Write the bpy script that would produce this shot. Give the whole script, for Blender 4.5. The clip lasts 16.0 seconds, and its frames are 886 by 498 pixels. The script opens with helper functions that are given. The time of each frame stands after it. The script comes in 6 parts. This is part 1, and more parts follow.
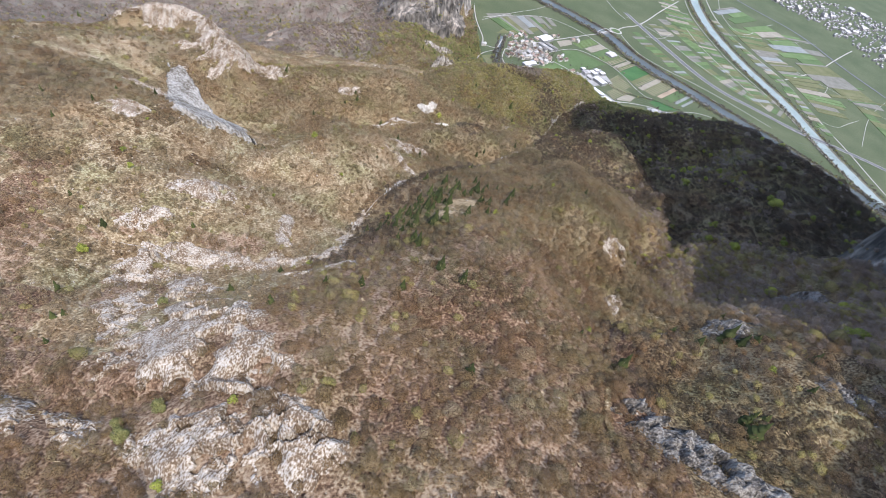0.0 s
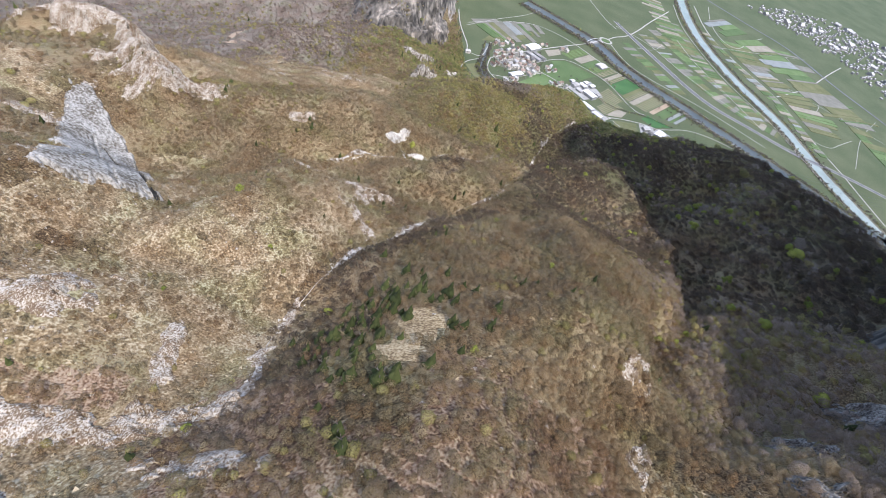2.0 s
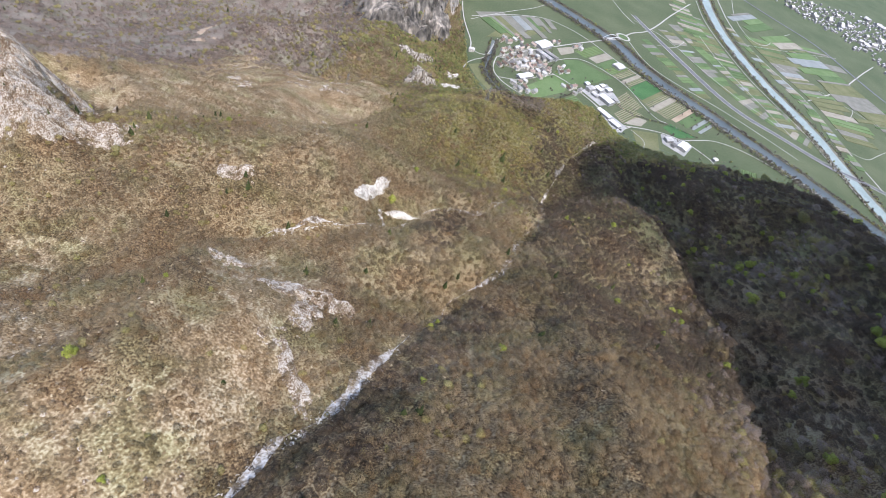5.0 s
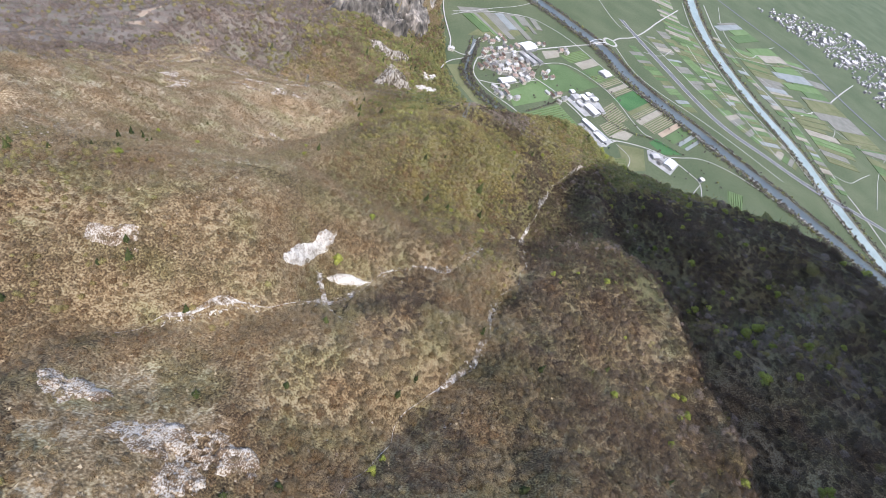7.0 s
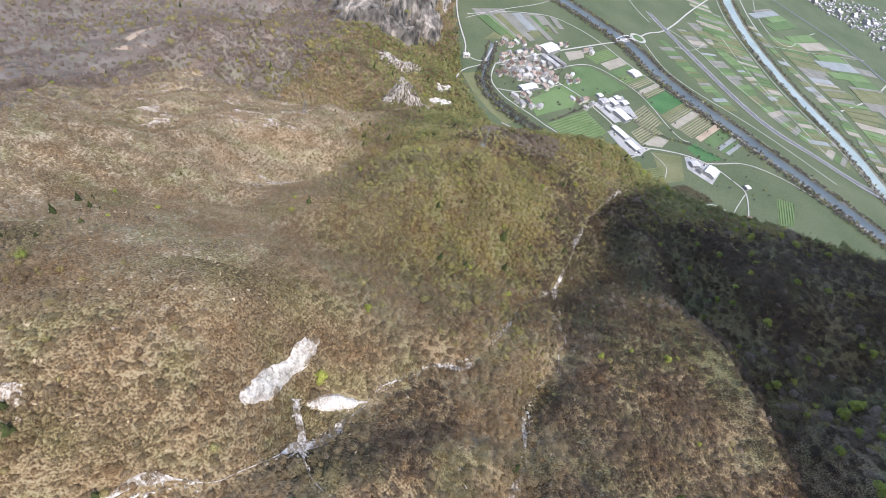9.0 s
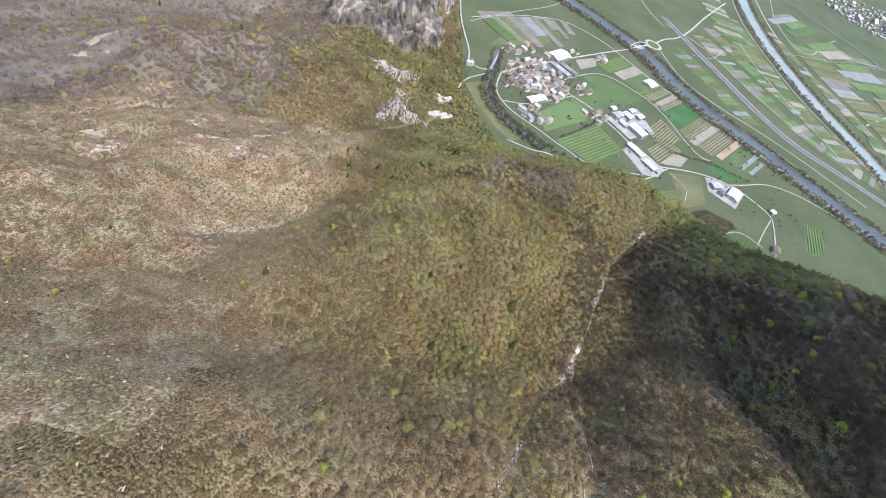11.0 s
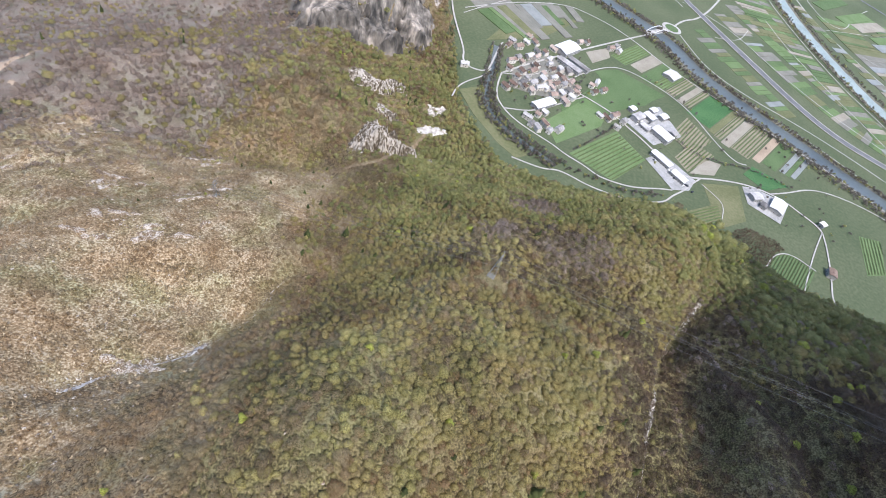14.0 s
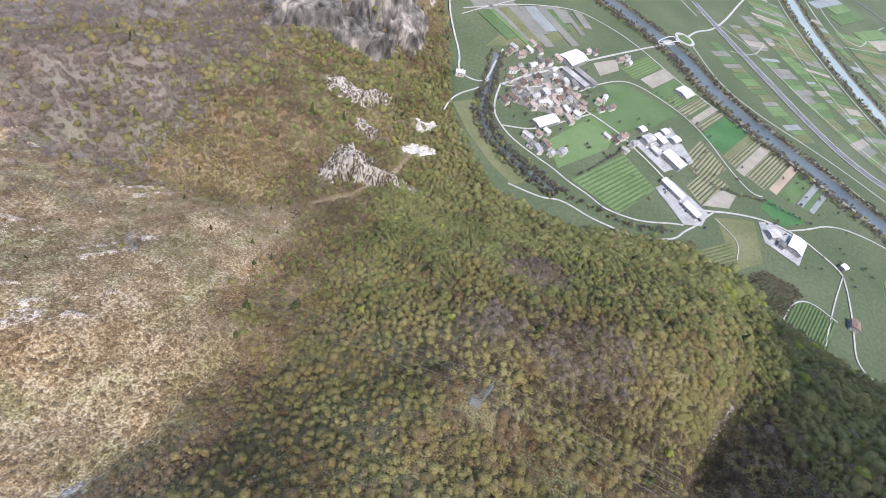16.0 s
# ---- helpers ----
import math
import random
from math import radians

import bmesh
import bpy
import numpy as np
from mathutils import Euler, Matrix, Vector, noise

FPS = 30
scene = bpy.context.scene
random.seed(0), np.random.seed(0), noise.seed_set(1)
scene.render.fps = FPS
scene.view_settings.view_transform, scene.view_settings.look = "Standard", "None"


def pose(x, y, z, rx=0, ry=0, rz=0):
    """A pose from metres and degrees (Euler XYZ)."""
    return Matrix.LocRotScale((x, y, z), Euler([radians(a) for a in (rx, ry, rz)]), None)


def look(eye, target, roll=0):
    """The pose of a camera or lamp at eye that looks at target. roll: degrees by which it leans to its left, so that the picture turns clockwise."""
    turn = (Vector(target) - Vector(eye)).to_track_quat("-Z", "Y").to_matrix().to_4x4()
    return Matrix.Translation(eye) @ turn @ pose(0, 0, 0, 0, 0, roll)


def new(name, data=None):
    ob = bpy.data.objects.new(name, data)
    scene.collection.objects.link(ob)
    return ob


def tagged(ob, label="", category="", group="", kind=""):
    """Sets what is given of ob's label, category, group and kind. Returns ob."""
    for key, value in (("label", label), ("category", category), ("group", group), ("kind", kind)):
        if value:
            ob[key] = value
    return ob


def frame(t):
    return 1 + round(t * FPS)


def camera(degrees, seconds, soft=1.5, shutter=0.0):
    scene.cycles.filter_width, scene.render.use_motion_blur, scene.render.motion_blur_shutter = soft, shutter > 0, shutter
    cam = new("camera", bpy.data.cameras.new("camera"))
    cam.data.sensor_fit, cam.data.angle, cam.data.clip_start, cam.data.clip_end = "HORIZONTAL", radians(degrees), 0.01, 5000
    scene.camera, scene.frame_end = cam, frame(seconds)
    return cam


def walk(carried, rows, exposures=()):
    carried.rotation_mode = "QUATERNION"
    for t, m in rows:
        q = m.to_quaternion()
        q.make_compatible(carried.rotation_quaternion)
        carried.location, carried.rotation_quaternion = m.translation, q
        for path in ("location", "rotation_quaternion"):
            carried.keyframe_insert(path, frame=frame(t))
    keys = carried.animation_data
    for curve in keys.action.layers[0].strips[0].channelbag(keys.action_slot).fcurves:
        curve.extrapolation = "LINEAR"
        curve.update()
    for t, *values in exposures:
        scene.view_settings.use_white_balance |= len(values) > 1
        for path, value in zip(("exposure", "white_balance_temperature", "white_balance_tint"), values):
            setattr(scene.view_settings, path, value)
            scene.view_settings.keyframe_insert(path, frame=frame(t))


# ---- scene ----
cam = camera(82.1, 16.0, soft=0.5)
PATH = [
    (0, (-0.00, -0.00, 433.67), (0.00, 209.56, 219.00), 18.88),
    (0.5, (-1.28, 18.61, 428.86), (0.71, 228.84, 214.85), 18.75),
    (1, (-2.64, 37.07, 424.07), (9.53, 246.98, 210.09), 23.04),
    (1.5, (-4.43, 55.80, 419.29), (1.90, 268.50, 207.83), 20.55),
    (2, (-6.12, 74.06, 414.41), (4.10, 285.87, 202.19), 21.85),
    (2.5, (-8.32, 91.92, 409.09), (-6.27, 302.53, 195.46), 19.17),
    (3, (-9.53, 109.30, 405.05), (-4.55, 316.42, 188.08), 20.28),
    (3.5, (-10.81, 125.90, 401.70), (2.29, 333.83, 185.85), 23.61),
    (4, (-12.25, 142.44, 398.34), (-4.11, 349.16, 181.08), 21.91),
    (6.5, (-19.35, 226.61, 376.79), (5.57, 432.68, 160.19), 27.25),
    (7, (-20.87, 243.71, 372.65), (7.40, 449.39, 156.09), 28.48),
    (7.5, (-22.66, 260.46, 368.33), (2.48, 465.26, 150.56), 28.09),
    (8, (-24.23, 276.72, 364.15), (-5.82, 481.45, 145.64), 24.82),
    (8.5, (-25.74, 292.34, 360.14), (-4.64, 500.04, 144.70), 26.39),
    (9, (-27.45, 307.90, 355.92), (-10.58, 509.49, 134.39), 24.62),
    (11.5, (-36.60, 387.94, 332.23), (-19.22, 588.05, 109.40), 25.80),
    (12, (-38.32, 404.78, 327.58), (-23.86, 603.62, 103.40), 23.82),
    (12.5, (-39.73, 421.69, 322.99), (-24.40, 619.45, 97.92), 23.83),
    (13, (-40.83, 438.21, 318.52), (-27.22, 634.82, 92.33), 23.03),
    (13.5, (-41.75, 454.73, 314.06), (-23.75, 651.53, 88.35), 24.22),
    (14, (-42.72, 470.91, 309.14), (-24.43, 662.96, 79.40), 23.81),
    (14.5, (-43.89, 487.17, 304.24), (-24.47, 679.53, 74.86), 24.03),
    (15, (-45.18, 503.67, 299.51), (-32.30, 697.56, 70.94), 22.64),
    (15.5, (-45.92, 519.49, 294.76), (-22.82, 712.17, 65.98), 26.33),
    (16, (-46.75, 535.14, 290.23), (-22.05, 724.78, 59.08), 27.62),
]
walk(cam, [(t, look(eye, target, roll)) for t, eye, target, roll in PATH], [(0, 0.25, 5750, 14), (5, 0.29, 5750, 14), (16, 0.30, 5750, 14)])

# ---- light: spring sun from the right and behind, clear sky ----
SUN_HEIGHT = radians(60)
SUN = Vector((0.5 * math.cos(SUN_HEIGHT), -0.866 * math.cos(SUN_HEIGHT), math.sin(SUN_HEIGHT)))
world = bpy.data.worlds.new("sky")
scene.world = world
world.use_nodes = True
sky = world.node_tree.nodes.new("ShaderNodeTexSky")
sky.sky_type, sky.sun_disc = "NISHITA", False
sky.sun_elevation, sky.sun_rotation = SUN_HEIGHT, math.atan2(SUN.x, SUN.y)
sky.dust_density = 2.0
world.node_tree.nodes["Background"].inputs[1].default_value = 0.25
world.node_tree.links.new(sky.outputs[0], world.node_tree.nodes["Background"].inputs[0])
sun = new("sun", bpy.data.lights.new("sun", "SUN"))
sun.data.energy, sun.data.angle, sun.data.color = 4.2, radians(0.5), (1.0, 0.925, 0.80)
sun.matrix_world = look(SUN * 900, (0, 0, 0))
rng = np.random.default_rng(7)


# ---- materials ----
def material(name, ramp, scale=1.0, detail=6.0, rough=0.95, bump=0.0, fine=0.0, metal=0.0, spec=0.2, tint=None, thin=0.0, squash=1.0, vary=0.0, gaps=0.0, grain=0.9, drift=0.0):
    """Noise-driven paint: ramp of (position, colour); fine adds a second, smaller grain; tint mixes by a per-tree attribute; drift lets the hue wander over the slope."""
    mat = bpy.data.materials.new(name)
    mat.use_nodes = True
    nodes, links = mat.node_tree.nodes, mat.node_tree.links
    b = nodes["Principled BSDF"]
    b.inputs["Roughness"].default_value, b.inputs["Metallic"].default_value = rough, metal
    b.inputs["Specular IOR Level"].default_value = spec
    co = nodes.new("ShaderNodeTexCoord")
    geo = nodes.new("ShaderNodeNewGeometry")
    n = nodes.new("ShaderNodeTexNoise")
    n.inputs["Scale"].default_value, n.inputs["Detail"].default_value = scale, detail
    place = geo.outputs["Position"]
    if squash != 1.0:
        flat = nodes.new("ShaderNodeVectorMath")
        flat.operation = "MULTIPLY"
        flat.inputs[1].default_value = squash if isinstance(squash, tuple) else (1, 1, squash)
        links.new(place, flat.inputs[0])
        place = flat.outputs[0]
    links.new(place, n.inputs["Vector"])
    value = n.outputs["Fac"]
    if fine:
        n2 = nodes.new("ShaderNodeTexNoise")
        n2.inputs["Scale"].default_value, n2.inputs["Detail"].default_value = fine, 8.0
        links.new(place, n2.inputs["Vector"])
        mix = nodes.new("ShaderNodeMath")
        mix.operation = "MULTIPLY_ADD"
        mix.inputs[1].default_value, mix.inputs[2].default_value = grain, -grain / 2
        links.new(n2.outputs["Fac"], mix.inputs[0])
        add = nodes.new("ShaderNodeMath")
        links.new(value, add.inputs[0])
        links.new(mix.outputs[0], add.inputs[1])
        value = add.outputs[0]
    if vary:
        one = nodes.new("ShaderNodeObjectInfo")
        shift = nodes.new("ShaderNodeMath")
        shift.operation = "MULTIPLY_ADD"
        shift.inputs[1].default_value, shift.inputs[2].default_value = vary, -vary / 2
        links.new(one.outputs["Random"], shift.inputs[0])
        total = nodes.new("ShaderNodeMath")
        links.new(value, total.inputs[0])
        links.new(shift.outputs[0], total.inputs[1])
        value = total.outputs[0]
    if tint is not None:
        at = nodes.new("ShaderNodeAttribute")
        at.attribute_name = "tint"
        mul = nodes.new("ShaderNodeMath")
        mul.operation = "MULTIPLY_ADD"
        mul.inputs[1].default_value = tint
        links.new(at.outputs["Fac"], mul.inputs[0])
        half = nodes.new("ShaderNodeMath")
        half.operation = "MULTIPLY_ADD"
        half.inputs[1].default_value, half.inputs[2].default_value = 1 - tint, 0.0
        links.new(value, half.inputs[0])
        links.new(half.outputs[0], mul.inputs[2])
        value = mul.outputs[0]
    cr = nodes.new("ShaderNodeValToRGB")
    els = cr.color_ramp.elements
    while len(els) < len(ramp):
        els.new(0.5)
    for e, (p, c) in zip(els, ramp):
        e.position, e.color = p, (*c, 1)
    links.new(value, cr.inputs[0])
    colour = cr.outputs[0]
    if drift:
        wander = nodes.new("ShaderNodeTexNoise")
        wander.inputs["Scale"].default_value, wander.inputs["Detail"].default_value = 0.055, 5.0
        links.new(geo.outputs["Position"], wander.inputs["Vector"])
        hue = nodes.new("ShaderNodeValToRGB")
        tones = hue.color_ramp.elements
        tones.new(0.5)
        for e, p, c in zip(tones, (0.36, 0.5, 0.64), ((0.97, 0.915, 0.84), (0.97, 0.99, 0.95), (0.88, 0.97, 0.82))):
            e.position, e.color = p, (*c, 1)
        links.new(wander.outputs["Fac"], hue.inputs[0])
        blend = nodes.new("ShaderNodeMixRGB")
        blend.blend_type = "MULTIPLY"
        blend.inputs[0].default_value = drift
        links.new(colour, blend.inputs[1])
        links.new(hue.outputs[0], blend.inputs[2])
        colour = blend.outputs[0]
    links.new(colour, b.inputs["Base Color"])
    if thin:
        # light falls through thin leaves and bare twigs
        through_leaf = nodes.new("ShaderNodeBsdfTranslucent")
        links.new(colour, through_leaf.inputs["Color"])
        both = nodes.new("ShaderNodeMixShader")
        both.inputs[0].default_value = thin
        links.new(b.outputs[0], both.inputs[1])
        links.new(through_leaf.outputs[0], both.inputs[2])
        links.new(both.outputs[0], nodes["Material Output"].inputs[0])
    if gaps:
        # the gaps between bare twigs
        net = nodes.new("ShaderNodeTexNoise")
        net.inputs["Scale"].default_value, net.inputs["Detail"].default_value = 5.0, 3.0
        links.new(geo.outputs["Position"], net.inputs["Vector"])
        edge = nodes.new("ShaderNodeMapRange")
        edge.inputs["From Min"].default_value, edge.inputs["From Max"].default_value = 0.5 + 0.25 * (gaps - 0.5) - 0.06, 0.5 + 0.25 * (gaps - 0.5) + 0.06
        links.new(net.outputs["Fac"], edge.inputs["Value"])
        clear = nodes.new("ShaderNodeBsdfTransparent")
        open_work = nodes.new("ShaderNodeMixShader")
        links.new(edge.outputs["Result"], open_work.inputs[0])
        links.new(clear.outputs[0], open_work.inputs[1])
        links.new(nodes["Material Output"].inputs[0].links[0].from_socket, open_work.inputs[2])
        links.new(open_work.outputs[0], nodes["Material Output"].inputs[0])
    if bump:
        bp = nodes.new("ShaderNodeBump")
        bp.inputs["Strength"].default_value, bp.inputs["Distance"].default_value = bump, 0.4
        links.new(value, bp.inputs["Height"])
        links.new(bp.outputs[0], b.inputs["Normal"])
    return mat


EARTH = material("leaf litter and dry grass", [(0.22, (0.062, 0.042, 0.024)), (0.42, (0.146, 0.101, 0.056)), (0.58, (0.216, 0.157, 0.088)), (0.75, (0.294, 0.238, 0.150))], 0.035, 5, fine=1.5, grain=1.9, bump=0.7, drift=1.0)
RUSSET = material("russet leaf litter", [(0.22, (0.080, 0.046, 0.028)), (0.42, (0.165, 0.104, 0.064)), (0.58, (0.245, 0.165, 0.108)), (0.75, (0.34, 0.255, 0.18))], 0.035, 5, fine=1.5, grain=1.9, bump=0.7, drift=0.6)
# greyer ground for the remote hillside, haze mixed into its colour
LITTER = material("leaf litter with haze in its grey", [(0.22, (0.075, 0.056, 0.044)), (0.42, (0.143, 0.111, 0.091)), (0.58, (0.196, 0.160, 0.133)), (0.75, (0.264, 0.225, 0.191))], 0.035, 5, fine=1.5, grain=1.9, bump=0.7, drift=1.0)
ROCK = material("pale limestone", [(0.33, (0.149, 0.104, 0.066)), (0.43, (0.228, 0.172, 0.116)), (0.51, (0.317, 0.264, 0.199)), (0.62, (0.396, 0.350, 0.286)), (0.80, (0.485, 0.440, 0.379))], 0.3, 9, fine=2.6, grain=1.8, bump=0.35, squash=(1.0, 0.7, 0.4))
CRAG = material("pale crag with grey and brown streaks", [(0.30, (0.070, 0.054, 0.035)), (0.43, (0.139, 0.114, 0.080)), (0.53, (0.262, 0.228, 0.182)), (0.68, (0.410, 0.372, 0.315))], 0.16, 8, fine=0.7, grain=1.6, bump=1.0, squash=(1.0, 1.0, 0.22))
ROCK_DARK = material("weathered grey limestone", [(0.25, (0.058, 0.054, 0.046)), (0.45, (0.143, 0.126, 0.108)), (0.6, (0.246, 0.224, 0.191)), (0.75, (0.337, 0.315, 0.273))], 0.45, 8, fine=2.0, grain=1.4, bump=0.9, squash=0.6)
CLIFF = material("dark grey cliff rock with pale streaks", [(0.30, (0.041, 0.038, 0.033)), (0.43, (0.103, 0.092, 0.078)), (0.56, (0.195, 0.173, 0.146)), (0.72, (0.410, 0.356, 0.292))], 0.03, 6, fine=0.13, bump=1.0, squash=0.55)
MOSS = material("mossy woodland floor", [(0.22, (0.062, 0.050, 0.024)), (0.42, (0.125, 0.100, 0.048)), (0.58, (0.180, 0.148, 0.074)), (0.75, (0.25, 0.21, 0.115))], 0.035, 5, fine=1.5, grain=1.9, bump=0.7, drift=1.0)
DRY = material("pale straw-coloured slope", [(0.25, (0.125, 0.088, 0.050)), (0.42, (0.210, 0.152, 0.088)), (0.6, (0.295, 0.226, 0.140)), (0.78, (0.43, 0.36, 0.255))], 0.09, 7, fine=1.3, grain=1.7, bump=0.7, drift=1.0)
# brighter copy of DRY, with the glade's sunlight in its colour
LIT_STRAW = material("straw-coloured glade grass, sunlight painted in", [(0.25, (0.17, 0.115, 0.06)), (0.42, (0.30, 0.215, 0.115)), (0.6, (0.42, 0.315, 0.175)), (0.78, (0.54, 0.43, 0.27))], 0.09, 7, fine=1.3, grain=1.7, bump=0.6)
STREAM = material("stream gravel between brown banks", [(0.32, (0.15, 0.115, 0.08)), (0.45, (0.27, 0.23, 0.18)), (0.58, (0.44, 0.41, 0.37)), (0.75, (0.60, 0.575, 0.54))], 0.25, 8, fine=1.2, bump=0.6)
GRAVEL = material("white stream gravel", [(0.3, (0.257, 0.227, 0.190)), (0.5, (0.479, 0.438, 0.378)), (0.7, (0.616, 0.577, 0.502))], 0.3, 8, fine=1.5, bump=0.6)
MEADOW = material("valley meadow", [(0.25, (0.067, 0.087, 0.043)), (0.5, (0.086, 0.103, 0.054)), (0.75, (0.112, 0.124, 0.070))], 0.012, 7, fine=0.3, grain=1.0, bump=0.1)
BARE = material("bare twigs", [(0.0, (0.202, 0.149, 0.095)), (0.35, (0.283, 0.216, 0.134)), (0.65, (0.363, 0.282, 0.176)), (1.0, (0.484, 0.391, 0.254))], 0.02, 4, tint=0.62, thin=0.6, fine=2.4, grain=2.0, bump=0.5, gaps=0.5, drift=0.8)
RUST = material("rusty oak twigs", [(0.0, (0.198, 0.126, 0.073)), (0.5, (0.308, 0.211, 0.120)), (1.0, (0.441, 0.328, 0.196))], 0.02, 4, tint=0.62, thin=0.6, fine=2.4, grain=2.0, bump=0.5, gaps=0.5, drift=0.8)
BUD = material("budding leaves", [(0.0, (0.194, 0.160, 0.069)), (0.5, (0.305, 0.254, 0.104)), (1.0, (0.430, 0.368, 0.159))], 0.02, 4, tint=0.62, thin=0.38, fine=2.4, grain=2.0, bump=0.4, gaps=0.36, drift=0.8)
# own colour on the open slope; elsewhere a paler tone instead of light
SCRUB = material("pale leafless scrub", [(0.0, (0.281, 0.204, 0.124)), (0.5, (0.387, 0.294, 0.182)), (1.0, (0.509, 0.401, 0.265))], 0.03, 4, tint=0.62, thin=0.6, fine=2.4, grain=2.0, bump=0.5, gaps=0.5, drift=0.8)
BANK_TWIGS = material("grey bank trees", [(0.0, (0.10, 0.085, 0.068)), (0.5, (0.165, 0.145, 0.118)), (1.0, (0.24, 0.22, 0.185))], 0.03, 4, tint=0.62, thin=0.5, fine=2.4, grain=2.0, bump=0.5, gaps=0.4)
# darker copy of the leafless woods; in places its tone carries shade
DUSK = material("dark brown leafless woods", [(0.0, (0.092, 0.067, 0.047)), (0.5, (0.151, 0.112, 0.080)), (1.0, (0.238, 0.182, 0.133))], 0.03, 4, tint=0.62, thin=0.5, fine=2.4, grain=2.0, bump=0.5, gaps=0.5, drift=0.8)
# grey of leafless trees; on the far hillside it also carries haze
GREY = material("grey-brown far woods", [(0.0, (0.230, 0.174, 0.137)), (0.5, (0.330, 0.260, 0.206)), (1.0, (0.437, 0.358, 0.291))], 0.03, 4, tint=0.62, thin=0.6, fine=2.4, grain=2.0, bump=0.5, gaps=0.5)
GREEN = material("green spring canopy", [(0.0, (0.156, 0.164, 0.063)), (0.5, (0.242, 0.239, 0.090)), (1.0, (0.343, 0.327, 0.132))], 0.02, 4, tint=0.62, thin=0.38, fine=2.4, grain=2.0, bump=0.4, gaps=0.34)
FRESH = material("fresh spring leaves", [(0.0, (0.150, 0.183, 0.040)), (0.5, (0.300, 0.329, 0.066)), (1.0, (0.495, 0.498, 0.106))], 0.3, 4, tint=0.6, thin=0.38, fine=2.4, grain=2.0, bump=0.4, gaps=0.32)
PINE = material("dark evergreen needles", [(0.0, (0.022, 0.029, 0.011)), (0.5, (0.049, 0.060, 0.020)), (1.0, (0.099, 0.111, 0.036))], 0.2, 4, tint=0.7, thin=0.2)
BARK = material("grey bark", [(0.3, (0.10, 0.08, 0.065)), (0.7, (0.22, 0.19, 0.16))], 1.5, 4)
ROAD = material("pale road", [(0.3, (0.30, 0.285, 0.255)), (0.7, (0.43, 0.41, 0.375))], 0.15, 6, fine=1.0)
ASPHALT = material("grey motorway asphalt", [(0.3, (0.10, 0.10, 0.105)), (0.7, (0.17, 0.17, 0.175))], 0.1, 5)
CONCRETE = material("light concrete yard", [(0.3, (0.243, 0.239, 0.226)), (0.7, (0.379, 0.370, 0.352))], 0.08, 6, fine=0.6)
PLASTER = material("cream house plaster", [(0.3, (0.50, 0.45, 0.38)), (0.7, (0.70, 0.66, 0.59))], 0.08, 4, fine=0.6, vary=0.4)
TILE = material("weathered roof tiles", [(0.1, (0.09, 0.062, 0.048)), (0.4, (0.18, 0.125, 0.096)), (0.6, (0.27, 0.20, 0.16)), (0.9, (0.40, 0.32, 0.265))], 0.07, 4, fine=1.5, vary=0.8)
TILE_GREY = material("grey roof sheets", [(0.1, (0.12, 0.112, 0.104)), (0.5, (0.26, 0.245, 0.23)), (0.9, (0.50, 0.48, 0.455))], 0.07, 4, fine=1.2, vary=0.8)
WHITE_ROOF = material("white sheet roof", [(0.3, (0.54, 0.535, 0.52)), (0.7, (0.70, 0.69, 0.68))], 0.1, 4, rough=0.5, fine=0.5)
GLASS = material("dark window glass", [(0.3, (0.03, 0.035, 0.04)), (0.7, (0.06, 0.065, 0.07))], 1.0, 2, rough=0.15, spec=0.6)
STEEL = material("weathered galvanised steel", [(0.3, (0.16, 0.16, 0.155)), (0.7, (0.26, 0.26, 0.25))], 0.5, 4, rough=0.7)
WATER = material("grey-green river", [(0.3, (0.064, 0.076, 0.073)), (0.7, (0.112, 0.126, 0.115))], 0.03, 5, rough=0.3, spec=0.4, fine=0.5, bump=0.15)
WATER_PALE = material("pale glacial river", [(0.3, (0.20, 0.245, 0.225)), (0.7, (0.30, 0.345, 0.32))], 0.03, 5, rough=0.45, spec=0.3, fine=0.3, bump=0.1)
CROPS = {
    "grass": material("short green grass", [(0.3, (0.072, 0.111, 0.043)), (0.7, (0.105, 0.149, 0.065))], 0.03, 6, fine=0.6, grain=1.6),
    "bright": material("winter wheat", [(0.3, (0.043, 0.104, 0.037)), (0.7, (0.073, 0.145, 0.055))], 0.04, 6, fine=0.6, grain=1.6),
    "olive": material("rough pasture", [(0.3, (0.103, 0.112, 0.050)), (0.7, (0.162, 0.158, 0.082))], 0.03, 6, fine=0.4),
    "pale": material("pale bare soil", [(0.3, (0.218, 0.193, 0.146)), (0.7, (0.307, 0.281, 0.225))], 0.05, 6, fine=0.7),
    "red": material("reddish ploughed soil", [(0.3, (0.26, 0.20, 0.14)), (0.7, (0.37, 0.29, 0.21))], 0.05, 6, fine=0.7),
    "film": material("grey crop film", [(0.3, (0.173, 0.184, 0.170)), (0.7, (0.248, 0.258, 0.242))], 0.05, 5, rough=0.6, fine=0.6),
    "orchard": material("green orchard grass", [(0.3, (0.098, 0.148, 0.055)), (0.7, (0.142, 0.192, 0.085))], 0.04, 6, fine=0.6),
    "straw": material("grey-brown stubble", [(0.3, (0.146, 0.141, 0.116)), (0.7, (0.211, 0.203, 0.169))], 0.05, 6, fine=0.7),
    "vine": material("vineyard soil and grass", [(0.3, (0.171, 0.158, 0.102)), (0.7, (0.261, 0.228, 0.162))], 0.04, 6, fine=0.6),
}
VINE_ROW = material("vine rows", [(0.3, (0.07, 0.10, 0.04)), (0.7, (0.13, 0.155, 0.065))], 0.5, 4)


